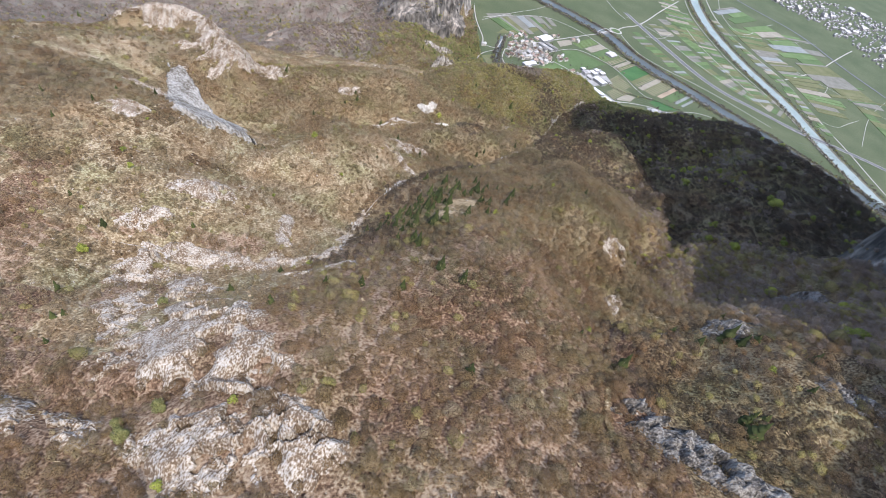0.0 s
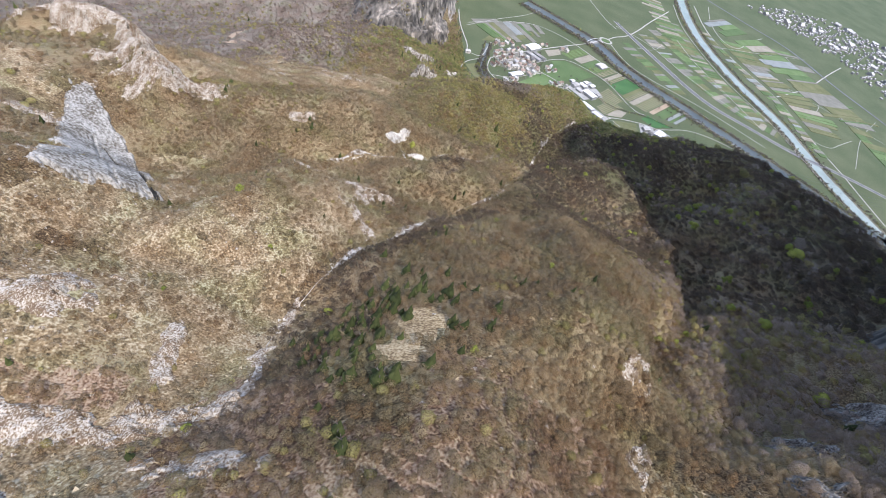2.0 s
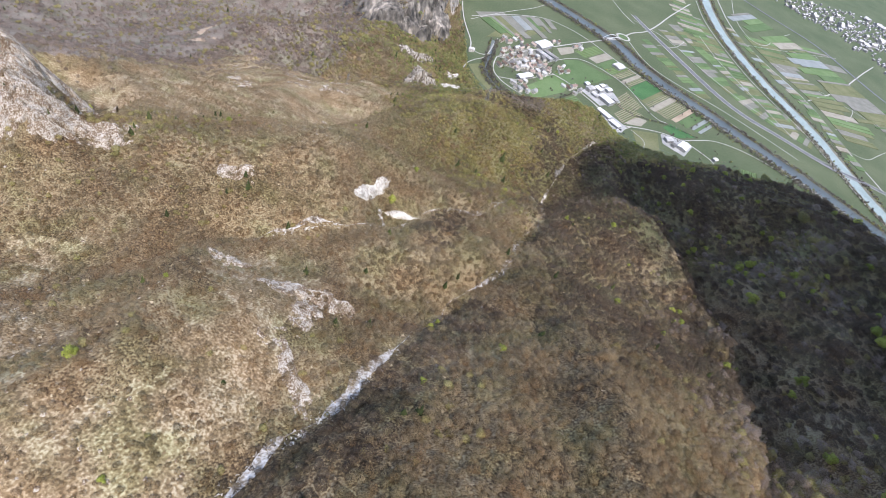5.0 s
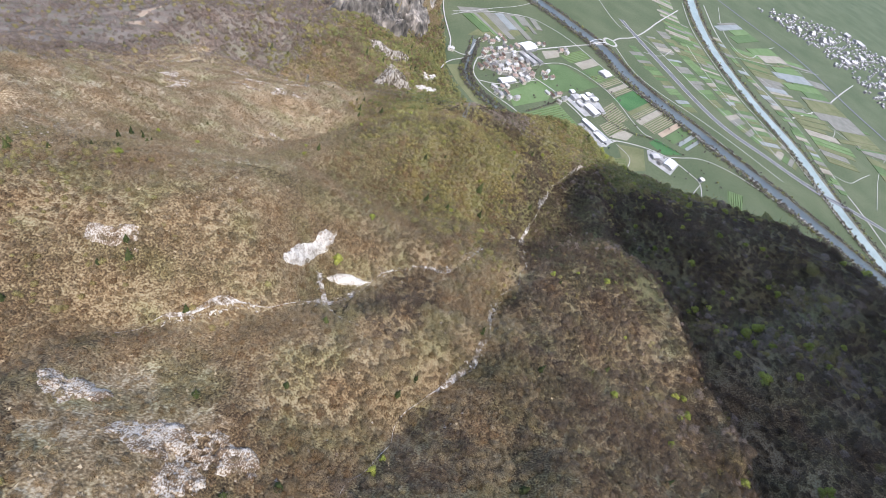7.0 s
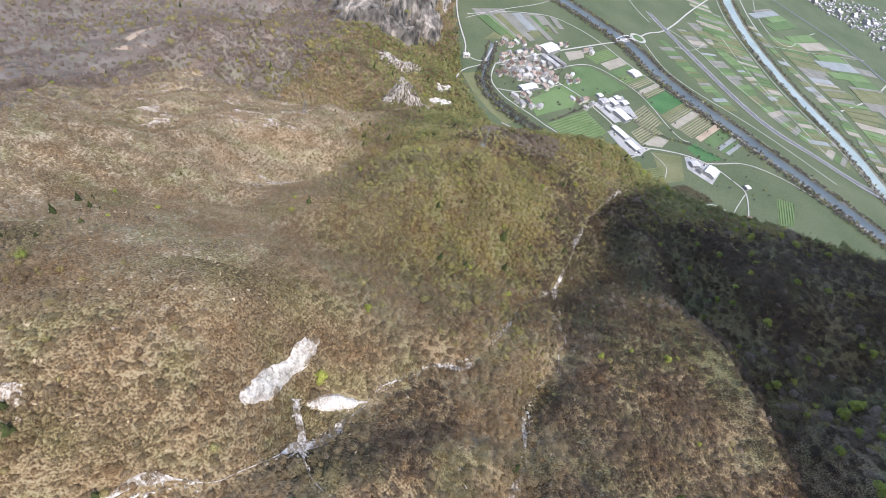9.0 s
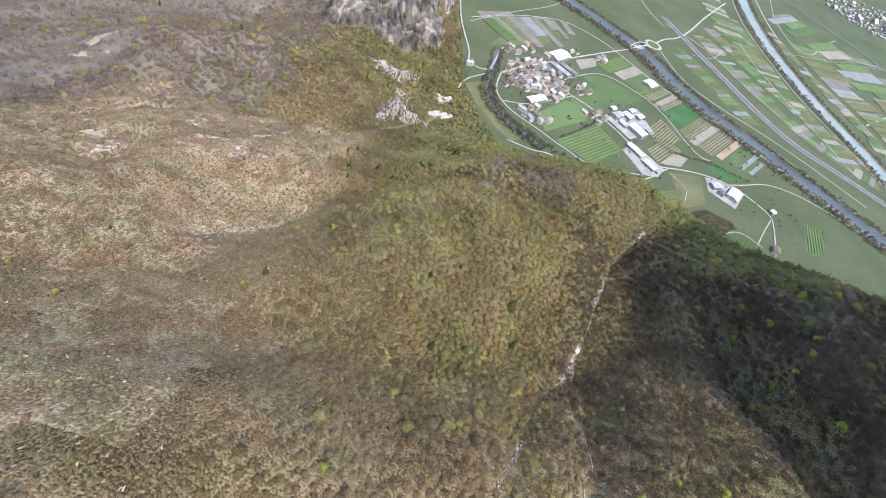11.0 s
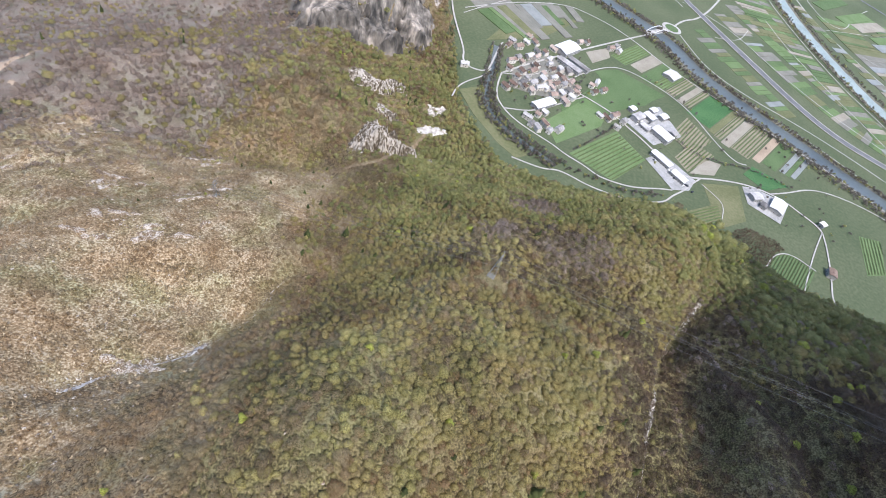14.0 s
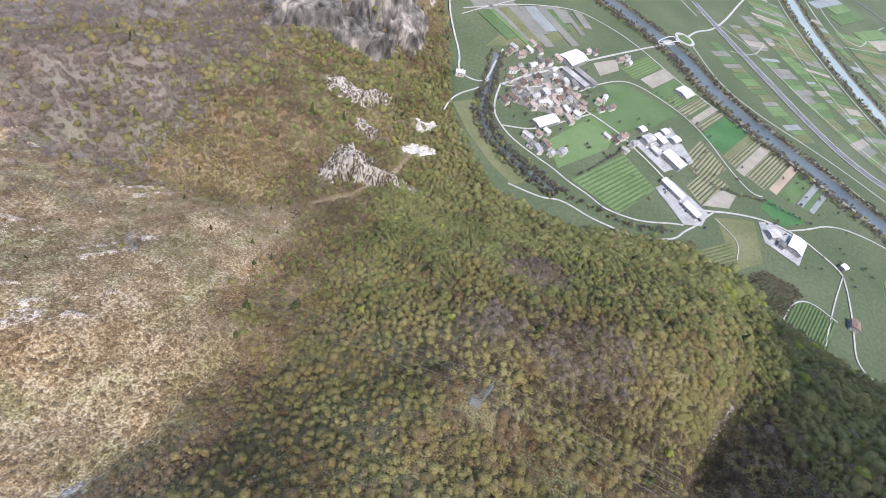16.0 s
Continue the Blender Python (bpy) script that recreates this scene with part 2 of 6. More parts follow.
# ---- mesh helpers ----
def mesh_object(name, verts, faces, mat, parent=None, smooth=False):
    me = bpy.data.meshes.new(name)
    me.from_pydata([tuple(map(float, v)) for v in verts], [], [tuple(map(int, f)) for f in faces])
    for m in mat if isinstance(mat, (list, tuple)) else [mat]:
        me.materials.append(m)
    if smooth:
        me.shade_smooth()
    ob = new(name, me)
    ob.parent = parent
    return ob


def part(name, bm, mat, parent, label=""):
    me = bpy.data.meshes.new(name)
    bm.to_mesh(me)
    bm.free()
    me.materials.append(mat)
    ob = new(name, me)
    ob.parent = parent
    return tagged(ob, label)


def box(bm, x0, y0, z0, x1, y1, z1):
    m = Matrix.Translation(((x0 + x1) / 2, (y0 + y1) / 2, (z0 + z1) / 2)) @ Matrix.Diagonal((x1 - x0, y1 - y0, z1 - z0, 1))
    bmesh.ops.create_cube(bm, size=1, matrix=m)


def triangles(name, corners, mat, tint=None):
    """One big mesh of loose triangles (n, 3, 3), with one tint number for each triangle."""
    n = len(corners)
    me = bpy.data.meshes.new(name)
    me.vertices.add(3 * n)
    me.vertices.foreach_set("co", corners.astype(np.float32).ravel())
    me.loops.add(3 * n)
    me.loops.foreach_set("vertex_index", np.arange(3 * n, dtype=np.int32))
    me.polygons.add(n)
    me.polygons.foreach_set("loop_start", np.arange(0, 3 * n, 3, dtype=np.int32))
    me.update(calc_edges=True)
    if tint is not None:
        me.attributes.new("tint", "FLOAT", "FACE").data.foreach_set("value", tint.astype(np.float32))
    me.materials.append(mat)
    return new(name, me)


def smoothstep(a, b, v):
    t = np.clip((v - a) / (b - a), 0, 1)
    return t * t * (3 - 2 * t)


def lattice(seed):
    return np.random.default_rng(seed).random((256, 256))


LATTICES = [lattice(s) for s in range(6)]


def value_noise(x, y, size, seed=0):
    """Smooth noise from 0 to 1, with bumps about size metres wide."""
    g = LATTICES[seed % 6]
    u, v = np.asarray(x) / size + 91.3, np.asarray(y) / size + 37.7
    i, j = np.floor(u).astype(int), np.floor(v).astype(int)
    a, b = u - i, v - j
    a, b = a * a * (3 - 2 * a), b * b * (3 - 2 * b)
    i0, i1, j0, j1 = i % 256, (i + 1) % 256, j % 256, (j + 1) % 256
    return (g[i0, j0] * (1 - a) + g[i1, j0] * a) * (1 - b) + (g[i0, j1] * (1 - a) + g[i1, j1] * a) * b


def fractal(x, y, size, octaves=4, seed=0):
    out, amp, total = 0.0, 1.0, 0.0
    for k in range(octaves):
        out = out + amp * value_noise(x, y, size / 2**k, seed + k)
        total += amp
        amp *= 0.5
    return out / total


def along(line, step):
    """Points every step metres along a polyline, softened at its bends."""
    p = np.array(line, float)
    for _ in range(2):
        q = [p[0]]
        for a, b in zip(p[:-1], p[1:]):
            q += [0.75 * a + 0.25 * b, 0.25 * a + 0.75 * b]
        p = np.array(q + [p[-1]])
    s = np.r_[0, np.cumsum(np.hypot(*np.diff(p[:, :2], axis=0).T))]
    u = np.linspace(0, s[-1], max(2, int(s[-1] / step) + 1))
    return np.stack([np.interp(u, s, p[:, k]) for k in range(p.shape[1])], 1)


def distance_to(line, x, y, step=6.0):
    p = along(line, step)
    best = np.full(np.shape(x), 1e9)
    for a, b in p[:, :2]:
        best = np.minimum(best, (x - a) ** 2 + (y - b) ** 2)
    return np.sqrt(best)


# ---- the land: heights of cross sections through the mountainside, west to east ----
STATIONS = (-560, -440, -340, -300, -270, -245, -220, -200, -180, -160, -140, -120, -100, -82, -64, -46, -28, -10, 8, 26, 44, 62, 80, 98, 116, 134, 152, 170, 190, 215, 240, 265, 300, 335, 380, 430)
SECTIONS = {}


def section(y, *heights):
    """Heights at the stations, west to east, of one cross section of the mountainside."""
    SECTIONS[y] = heights


section(-80, 285, 304, 317, 321, 324, 326, 329, 330, 332, 335, 337, 340, 343, 347, 350, 353, 356, 360, 364, 367, 370, 373, 376, 379, 382, 384, 385, 387, 388, 389, 389, 388, 386, 383, 376, 368)
section(0, 260, 282, 296, 300, 302, 304, 305, 306, 307, 309, 311, 314, 317, 321, 326, 332, 337, 342, 346, 350, 353, 355, 358, 361, 364, 367, 369, 371, 372, 372, 371, 370, 367, 362, 354, 344)
section(25, 252, 275, 290, 294, 296, 297, 298, 298, 299, 300, 302, 304, 308, 313, 319, 326, 334, 339, 342, 345, 347, 349, 351, 354, 357, 360, 363, 365, 366, 366, 365, 363, 360, 355, 346, 336)
section(50, 243, 268, 284, 288, 290, 291, 292, 293, 293, 293, 293, 294, 298, 303, 311, 321, 330, 335, 336, 338, 339, 341, 343, 347, 351, 354, 356, 358, 359, 359, 358, 356, 352, 347, 338, 327)
section(72, 236, 262, 279, 284, 286, 288, 288, 288, 288, 286, 285, 286, 288, 293, 301, 312, 322, 326, 327, 330, 332, 332, 336, 342, 347, 349, 350, 351, 351, 352, 351, 349, 345, 339, 330, 319)
section(95, 228, 255, 273, 279, 282, 284, 284, 285, 284, 282, 280, 279, 279, 281, 287, 297, 309, 319, 328, 330, 322, 318, 325, 336, 342, 342, 341, 342, 342, 343, 342, 340, 336, 331, 322, 310)
section(118, 220, 249, 268, 274, 277, 280, 281, 282, 281, 280, 280, 280, 278, 277, 277, 283, 298, 314, 324, 323, 311, 304, 308, 320, 328, 329, 329, 329, 330, 332, 332, 331, 327, 322, 312, 301)
section(140, 212, 242, 262, 269, 272, 275, 277, 279, 281, 280, 279, 278, 278, 273, 269, 272, 288, 303, 312, 312, 300, 289, 288, 297, 306, 311, 314, 316, 318, 320, 322, 322, 318, 313, 303, 292)
section(160, 205, 235, 257, 263, 267, 269, 272, 276, 280, 281, 277, 269, 265, 263, 261, 261, 274, 289, 300, 305, 298, 286, 281, 282, 286, 293, 298, 303, 306, 310, 312, 313, 310, 304, 295, 283)
section(180, 197, 228, 251, 257, 261, 262, 265, 270, 275, 277, 274, 264, 255, 254, 254, 250, 262, 282, 291, 296, 299, 291, 280, 268, 266, 274, 282, 289, 294, 299, 302, 302, 300, 295, 285, 274)
section(200, 189, 221, 245, 251, 254, 255, 256, 259, 263, 265, 265, 258, 252, 254, 255, 251, 258, 274, 282, 285, 293, 288, 275, 258, 252, 259, 267, 274, 281, 288, 292, 292, 290, 285, 276, 265)
section(220, 181, 214, 238, 245, 247, 246, 245, 244, 245, 246, 247, 246, 246, 252, 254, 248, 249, 262, 270, 275, 282, 279, 269, 256, 249, 249, 253, 258, 266, 276, 281, 282, 279, 275, 266, 256)
section(240, 173, 206, 232, 238, 240, 237, 233, 228, 225, 222, 224, 232, 240, 247, 249, 243, 239, 246, 257, 265, 273, 273, 267, 257, 248, 242, 240, 243, 253, 265, 270, 271, 268, 264, 256, 246)
section(260, 164, 198, 225, 232, 233, 229, 222, 215, 208, 205, 209, 221, 233, 240, 242, 237, 233, 236, 244, 255, 263, 265, 260, 252, 244, 237, 233, 233, 241, 255, 258, 258, 257, 253, 246, 237)
section(280, 155, 190, 217, 225, 227, 224, 217, 210, 205, 204, 208, 214, 221, 226, 229, 229, 225, 225, 232, 242, 252, 254, 250, 244, 238, 233, 229, 226, 230, 239, 245, 246, 245, 243, 236, 228)
section(300, 146, 181, 208, 218, 221, 220, 216, 211, 208, 209, 211, 209, 208, 209, 214, 220, 219, 215, 218, 227, 237, 240, 238, 234, 229, 223, 218, 215, 217, 225, 231, 233, 234, 232, 227, 220)
section(320, 137, 172, 199, 210, 215, 217, 216, 213, 211, 212, 212, 209, 205, 203, 207, 214, 217, 214, 211, 214, 222, 226, 225, 222, 218, 213, 208, 204, 206, 214, 220, 223, 224, 222, 218, 212)
section(340, 127, 163, 191, 203, 209, 213, 214, 212, 210, 212, 215, 217, 218, 213, 212, 213, 216, 217, 211, 209, 214, 215, 213, 210, 207, 204, 199, 196, 198, 205, 211, 213, 215, 213, 209, 204)
section(360, 117, 154, 183, 197, 204, 207, 207, 205, 204, 207, 213, 220, 224, 223, 216, 205, 205, 208, 205, 204, 206, 205, 202, 201, 199, 196, 190, 187, 189, 199, 205, 207, 207, 205, 202, 197)
section(380, 107, 144, 175, 190, 198, 198, 195, 193, 193, 197, 204, 212, 217, 220, 214, 200, 195, 196, 191, 190, 197, 198, 193, 192, 191, 187, 182, 178, 182, 192, 200, 203, 202, 199, 196, 191)
section(400, 97, 134, 167, 181, 188, 186, 182, 179, 179, 184, 192, 200, 207, 212, 211, 204, 197, 191, 183, 181, 188, 190, 188, 185, 184, 180, 176, 175, 179, 189, 197, 200, 199, 195, 191, 186)
section(420, 87, 124, 158, 171, 176, 174, 168, 165, 164, 169, 177, 184, 192, 200, 201, 195, 190, 185, 179, 177, 181, 183, 182, 181, 180, 177, 174, 174, 179, 189, 194, 197, 196, 192, 188, 182)
section(440, 77, 114, 148, 160, 165, 163, 158, 155, 153, 156, 162, 166, 172, 177, 179, 177, 175, 175, 174, 175, 176, 177, 177, 177, 176, 175, 174, 174, 177, 183, 188, 191, 192, 190, 186, 178)
section(460, 66, 103, 137, 149, 154, 154, 151, 148, 146, 146, 149, 152, 159, 162, 163, 163, 161, 161, 165, 168, 168, 170, 172, 172, 172, 171, 172, 173, 174, 176, 181, 185, 189, 189, 184, 175)
section(482, 54, 91, 124, 136, 142, 143, 144, 144, 141, 138, 137, 140, 150, 160, 164, 166, 162, 156, 153, 152, 154, 159, 163, 163, 162, 165, 169, 172, 174, 174, 177, 182, 187, 188, 182, 172)
section(505, 42, 78, 110, 121, 127, 130, 133, 134, 132, 129, 127, 131, 143, 157, 170, 177, 169, 156, 147, 140, 140, 145, 150, 150, 150, 155, 164, 171, 174, 173, 178, 183, 188, 187, 180, 169)
section(528, 30, 65, 95, 105, 110, 112, 115, 119, 121, 118, 115, 118, 130, 147, 164, 173, 172, 167, 157, 145, 138, 136, 137, 138, 140, 148, 158, 167, 172, 175, 180, 186, 188, 186, 177, 165)
section(550, 19, 53, 82, 91, 94, 96, 98, 106, 112, 109, 104, 104, 112, 129, 150, 164, 169, 170, 164, 156, 147, 138, 132, 134, 138, 145, 154, 163, 168, 173, 180, 187, 187, 182, 172, 159)
section(572, 8, 41, 70, 78, 82, 86, 91, 98, 104, 104, 100, 98, 100, 111, 130, 148, 159, 162, 160, 155, 149, 141, 136, 133, 135, 143, 151, 157, 161, 167, 176, 183, 183, 176, 165, 151)
section(595, -4, 30, 58, 66, 72, 78, 85, 92, 98, 102, 102, 98, 98, 102, 114, 131, 146, 152, 148, 148, 146, 139, 131, 125, 128, 141, 147, 148, 151, 158, 168, 175, 174, 167, 154, 139)
section(618, -15, 20, 48, 55, 62, 70, 79, 84, 88, 93, 96, 96, 96, 97, 104, 120, 136, 147, 146, 147, 147, 141, 131, 122, 122, 130, 137, 140, 145, 151, 158, 163, 161, 154, 141, 125)
section(640, -25, 11, 39, 47, 53, 61, 70, 73, 75, 82, 87, 89, 88, 90, 97, 111, 124, 136, 141, 144, 147, 146, 139, 128, 121, 122, 127, 132, 138, 144, 147, 149, 146, 139, 126, 110)
section(662, -34, 3, 34, 40, 45, 50, 55, 57, 59, 68, 77, 79, 80, 84, 93, 104, 115, 123, 129, 132, 136, 140, 141, 135, 127, 121, 121, 123, 127, 132, 133, 133, 129, 122, 109, 94)
section(685, -43, -4, 30, 35, 37, 39, 41, 43, 47, 55, 63, 66, 70, 75, 85, 97, 105, 110, 112, 115, 120, 127, 132, 132, 127, 119, 114, 113, 114, 116, 116, 115, 110, 103, 91, 77)
section(710, -52, -11, 27, 31, 31, 31, 32, 34, 37, 40, 45, 52, 59, 67, 74, 82, 87, 91, 95, 99, 104, 110, 116, 118, 116, 111, 105, 100, 98, 97, 96, 94, 89, 81, 70, 59)
section(735, -59, -16, 25, 29, 28, 27, 27, 28, 29, 29, 29, 40, 50, 56, 61, 65, 68, 71, 75, 80, 85, 91, 97, 99, 99, 97, 93, 87, 82, 79, 77, 73, 67, 60, 50, 41)
section(762, -66, -21, 23, 29, 29, 28, 29, 31, 33, 33, 33, 36, 40, 42, 43, 44, 46, 49, 53, 58, 64, 69, 74, 77, 79, 79, 76, 72, 67, 61, 56, 50, 44, 38, 30, 22)
section(790, -72, -26, 19, 27, 30, 31, 33, 37, 41, 41, 39, 34, 29, 26, 23, 23, 25, 28, 32, 37, 42, 46, 50, 53, 55, 56, 56, 54, 50, 44, 37, 30, 23, 17, 11, 5)
section(820, -78, -34, 11, 21, 27, 30, 33, 37, 39, 38, 34, 27, 19, 13, 9, 7, 8, 11, 15, 19, 23, 25, 27, 28, 30, 31, 32, 32, 30, 26, 20, 13, 5, -1, -6, -10)
section(850, -84, -42, -2, 9, 17, 23, 28, 30, 31, 29, 25, 18, 10, 3, -1, -3, -1, 2, 4, 7, 8, 9, 8, 8, 8, 9, 11, 12, 13, 12, 7, 1, -7, -13, -19, -23)
section(885, -90, -52, -18, -7, 3, 12, 19, 23, 23, 20, 15, 9, 3, -2, -5, -5, -5, -3, -2, -2, -3, -4, -5, -6, -6, -6, -4, -3, -1, 0, -3, -7, -15, -22, -29, -35)
section(920, -96, -61, -32, -21, -10, 2, 13, 17, 17, 14, 10, 4, -1, -4, -5, -4, -3, -3, -3, -5, -7, -9, -11, -12, -13, -13, -13, -11, -10, -8, -9, -12, -20, -28, -37, -45)
section(960, -102, -69, -42, -29, -16, -3, 7, 12, 12, 8, 3, -2, -5, -5, -5, -3, -3, -4, -5, -7, -9, -12, -14, -16, -17, -18, -18, -18, -18, -18, -19, -22, -28, -36, -45, -54)
section(1000, -108, -76, -48, -34, -21, -7, 4, 8, 6, 1, -5, -8, -9, -7, -5, -4, -5, -6, -8, -10, -12, -15, -17, -19, -20, -22, -23, -24, -25, -27, -29, -32, -37, -44, -53, -62)

STREAMS = {
    "upper": [(-112, 104), (-97, 106), (-84, 106), (-66, 112), (-50, 120), (-42, 126), (-38, 134), (-43, 152), (-45, 165), (-44, 181), (-40, 195), (-37, 215), (-29, 226), (-22, 242), (-16, 262), (-8, 282), (1, 300), (5, 318)],
    "main": [(5, 318), (10, 329), (19, 343), (30, 360), (35, 378), (38, 404), (42, 416), (49, 430), (54, 445), (62, 486), (65, 510), (69, 534), (74, 556), (80, 580), (88, 612), (104, 638), (116, 656), (130, 680), (150, 720), (190, 790)],
    "west": [(-97, 312), (-84, 320), (-78, 325), (-65, 334), (-49, 341), (-38, 356), (-24, 379), (-16, 393), (-4, 405), (17, 424), (30, 457), (40, 482), (53, 499), (68, 528)],
    "curl": [(-44, 372), (-36, 357), (-30, 348), (-21, 345)],
    "north_west": [(-140, 518), (-124, 534), (-111, 546), (-106, 558), (-98, 576), (-92, 602)],
}
DEPTH = {"upper": 1.5, "main": 9.0, "west": 4.0, "curl": 4.0, "north_west": 4.0}
LIPS = []


def lip(rise, wide, *line):
    """An edge (or, with a negative rise, a gully) along a line on the slope."""
    LIPS.append((line, rise, wide))


lip(4.5, 10, (80, 202), (101, 236), (136, 286), (149, 327), (160, 355))
lip(14, 10, (156, 368), (159, 390), (148, 412), (139, 443), (131, 475), (122, 500), (117, 540), (118, 568), (115, 586), (106, 607))
lip(-16, 9, (92, 206), (116, 240), (154, 293), (170, 338), (183, 390), (173, 430), (161, 462), (149, 510), (142, 560), (141, 595), (128, 622))
lip(6, 9, (68, 102), (82, 112), (93, 108), (97, 93), (101, 77))
lip(-14, 8, (78, 126), (92, 130), (108, 122), (116, 104), (122, 88))
lip(14, 14, (-300, 352), (-280, 366), (-255, 372), (-235, 362), (-208, 338), (-188, 322))
lip(-22, 16, (-320, 392), (-285, 412), (-250, 412), (-225, 390), (-200, 358))
lip(-6, 8, (42, 318), (40, 290), (38, 262), (38, 237), (41, 218), (42, 200))
lip(4, 9, (54, 310), (52, 280), (52, 250), (54, 225))
lip(5, 9, (-30, 200), (-18, 222), (-7, 238), (6, 258), (20, 252), (27, 240))
lip(7, 10, (-100, 196), (-97, 207), (-91, 218), (-83, 224), (-87, 257), (-91, 300), (-75, 312))
lip(-5, 10, (-116, 214), (-112, 230), (-106, 255), (-110, 290))
lip(5, 8, (-20, 345), (-2, 364), (14, 380), (27, 378))
lip(-7, 7, (44, 426), (43, 406), (50, 390), (54, 376))
lip(-6, 12, (-70, 696), (-52, 686), (-38, 668), (-20, 650))
lip(12, 14, (176, 325), (187, 289), (188, 253), (196, 243), (225, 251), (260, 255))
lip(-10, 16, (184, 345), (228, 357), (262, 346))
lip(-8, 12, (110, 178), (147, 200), (190, 215))
lip(9, 16, (196, 412), (210, 440), (240, 470), (280, 500))
lip(-9, 16, (200, 480), (240, 520), (290, 560))
lip(8, 14, (170, 520), (190, 570), (230, 620))
lip(-5, 4.5, (-82, 37), (-61, 37), (-50, 40), (-36, 46), (-26, 47))
lip(-9, 13, (70, 480), (78, 525), (92, 562), (104, 598))
lip(5, 12, (-265, 646), (-232, 672), (-165, 662), (-140, 684))
lip(-8, 16, (-330, 690), (-280, 715), (-200, 720), (-130, 735))
lip(9, 18, (-329, 765), (-280, 790), (-232, 834), (-208, 887))
lip(-10, 18, (-300, 860), (-270, 880), (-230, 920))
FOOT = ((-130, 1240), (-100, 1112), (-78, 1050), (-60, 980), (-50, 940), (-8, 880), (7, 858), (49, 850), (82, 846), (117, 865), (160, 878), (191, 884), (215, 876), (240, 876), (255, 866), (266, 846), (290, 838), (324, 822), (382, 806), (480, 772), (600, 700), (760, 600), (1200, 350), (4500, -800))

# unseen mountain added up-sun, east of the gorge; its shade ends on this line
SHADE_EDGE = ((300, -60, 400), (150, -10, 375), (110, 34, 358), (92, 60, 341), (86, 85, 334), (85, 108, 324), (92, 132, 296), (108, 160, 284), (122, 186, 262), (127, 214, 250), (136, 250, 238), (156, 296, 210), (156, 330, 203), (160, 360, 199), (159, 390, 194), (153, 415, 190), (144, 445, 186), (135, 475, 184), (126, 500, 172), (112, 520, 152), (101, 543, 138), (97, 570, 128), (96, 598, 122), (96, 618, 119), (98, 636, 120), (113, 654, 118), (134, 682, 114), (159, 721, 93), (186, 770, 62), (212, 815, 32), (262, 838, 4), (330, 806, 2), (400, 786, 2), (520, 745, 2), (700, 640, 2), (1000, 460, 2))


def plate(points):
    """A thin-plate surface through the heights of the cross sections."""
    xy, n = points[:, :2] / 100, len(points)
    r = np.linalg.norm(xy[:, None] - xy[None], axis=-1)
    a = np.zeros((n + 3, n + 3))
    a[:n, :n] = np.where(r > 0, r * r * np.log(r + 1e-12), 0) + 1e-4 * np.eye(n)
    a[:n, n:] = np.c_[np.ones(n), xy]
    a[n:, :n] = a[:n, n:].T
    s = np.linalg.solve(a, np.r_[points[:, 2], 0, 0, 0])

    def height(x, y):
        x, y = x / 100, y / 100
        out = s[n] + s[n + 1] * x + s[n + 2] * y
        for k in range(n):
            r2 = (x - xy[k, 0]) ** 2 + (y - xy[k, 1]) ** 2
            out = out + s[k] * 0.5 * r2 * np.log(r2 + 1e-12)
        return out

    return height


slope = plate(np.array([(x, y, z) for y, row in SECTIONS.items() for x, z in zip(STATIONS, row)], float))


def in_valley(x, y):
    """How far past the mountain's foot a place lies, in metres."""
    fx, fy = np.array(FOOT, float).T
    return np.where(x < -130, -50.0, y - np.interp(x, fx, fy))


def land(x, y):
    xc, yc = np.clip(x, -560, 430), np.clip(y, -80, 1000)
    z = slope(xc, yc)
    west = smoothstep(-90, -230, x)
    z = z + np.clip(y - 985, 0, 900) * 0.42 * west + np.clip(-560 - x, 0, 2500) * 0.12 * smoothstep(1100, 600, y)
    z = z + np.clip(-80 - y, 0, 600) * 0.5
    z = z - np.clip(x - 430, 0, 400) * 0.25
    z = z + (fractal(x, y, 60, 4, 1) - 0.5) * 10 + (fractal(x, y, 20, 3, 3) - 0.5) * 5.5
    for name, line in STREAMS.items():
        d = distance_to(line, x, y)
        z = z - DEPTH[name] * np.exp(-((d / 8.0) ** 2))
    # lips of the spur and of the near knoll, with the gorge behind them
    wx, wy = x + (fractal(x, y, 30, 2, 0) - 0.5) * 14, y + (fractal(x, y, 30, 2, 2) - 0.5) * 14
    for line, rise, wide in LIPS:
        z = z + rise * np.exp(-((distance_to(line, wx, wy, 4) / wide) ** 2))
    # the rock wall at the head of the far spur
    back = y - np.interp(x, (-330, -230, -165, -125), (985, 955, 975, 1050)) + (fractal(x, y, 40, 3, 5) - 0.5) * 40
    z = z + 75 * smoothstep(0, 50, back) * smoothstep(-105, -150, x) * smoothstep(-300, -235, x)
    z = np.where(in_valley(x, y) > -60, z * (1 - smoothstep(-30, 8, in_valley(x, y))), z)
    # the steep flank of that added mountain, kept out of view
    for (x0, y0, z0), (x1, y1, z1) in zip(SHADE_EDGE[:-1], SHADE_EDGE[1:]):
        for u in np.arange(0, 1, min(1, 9 / math.hypot(x1 - x0, y1 - y0))):
            far = 520 + 0.6 * max(0.0, y0 + (y1 - y0) * u - 60)
            a, b, c = x0 + (x1 - x0) * u + SUN.x * far, y0 + (y1 - y0) * u + SUN.y * far, z0 + (z1 - z0) * u + SUN.z * far
            dx = x - a
            z = np.maximum(z, c - 9.0 * np.hypot(np.where(dx > 0, dx * 0.12, dx), y - b))
    return z


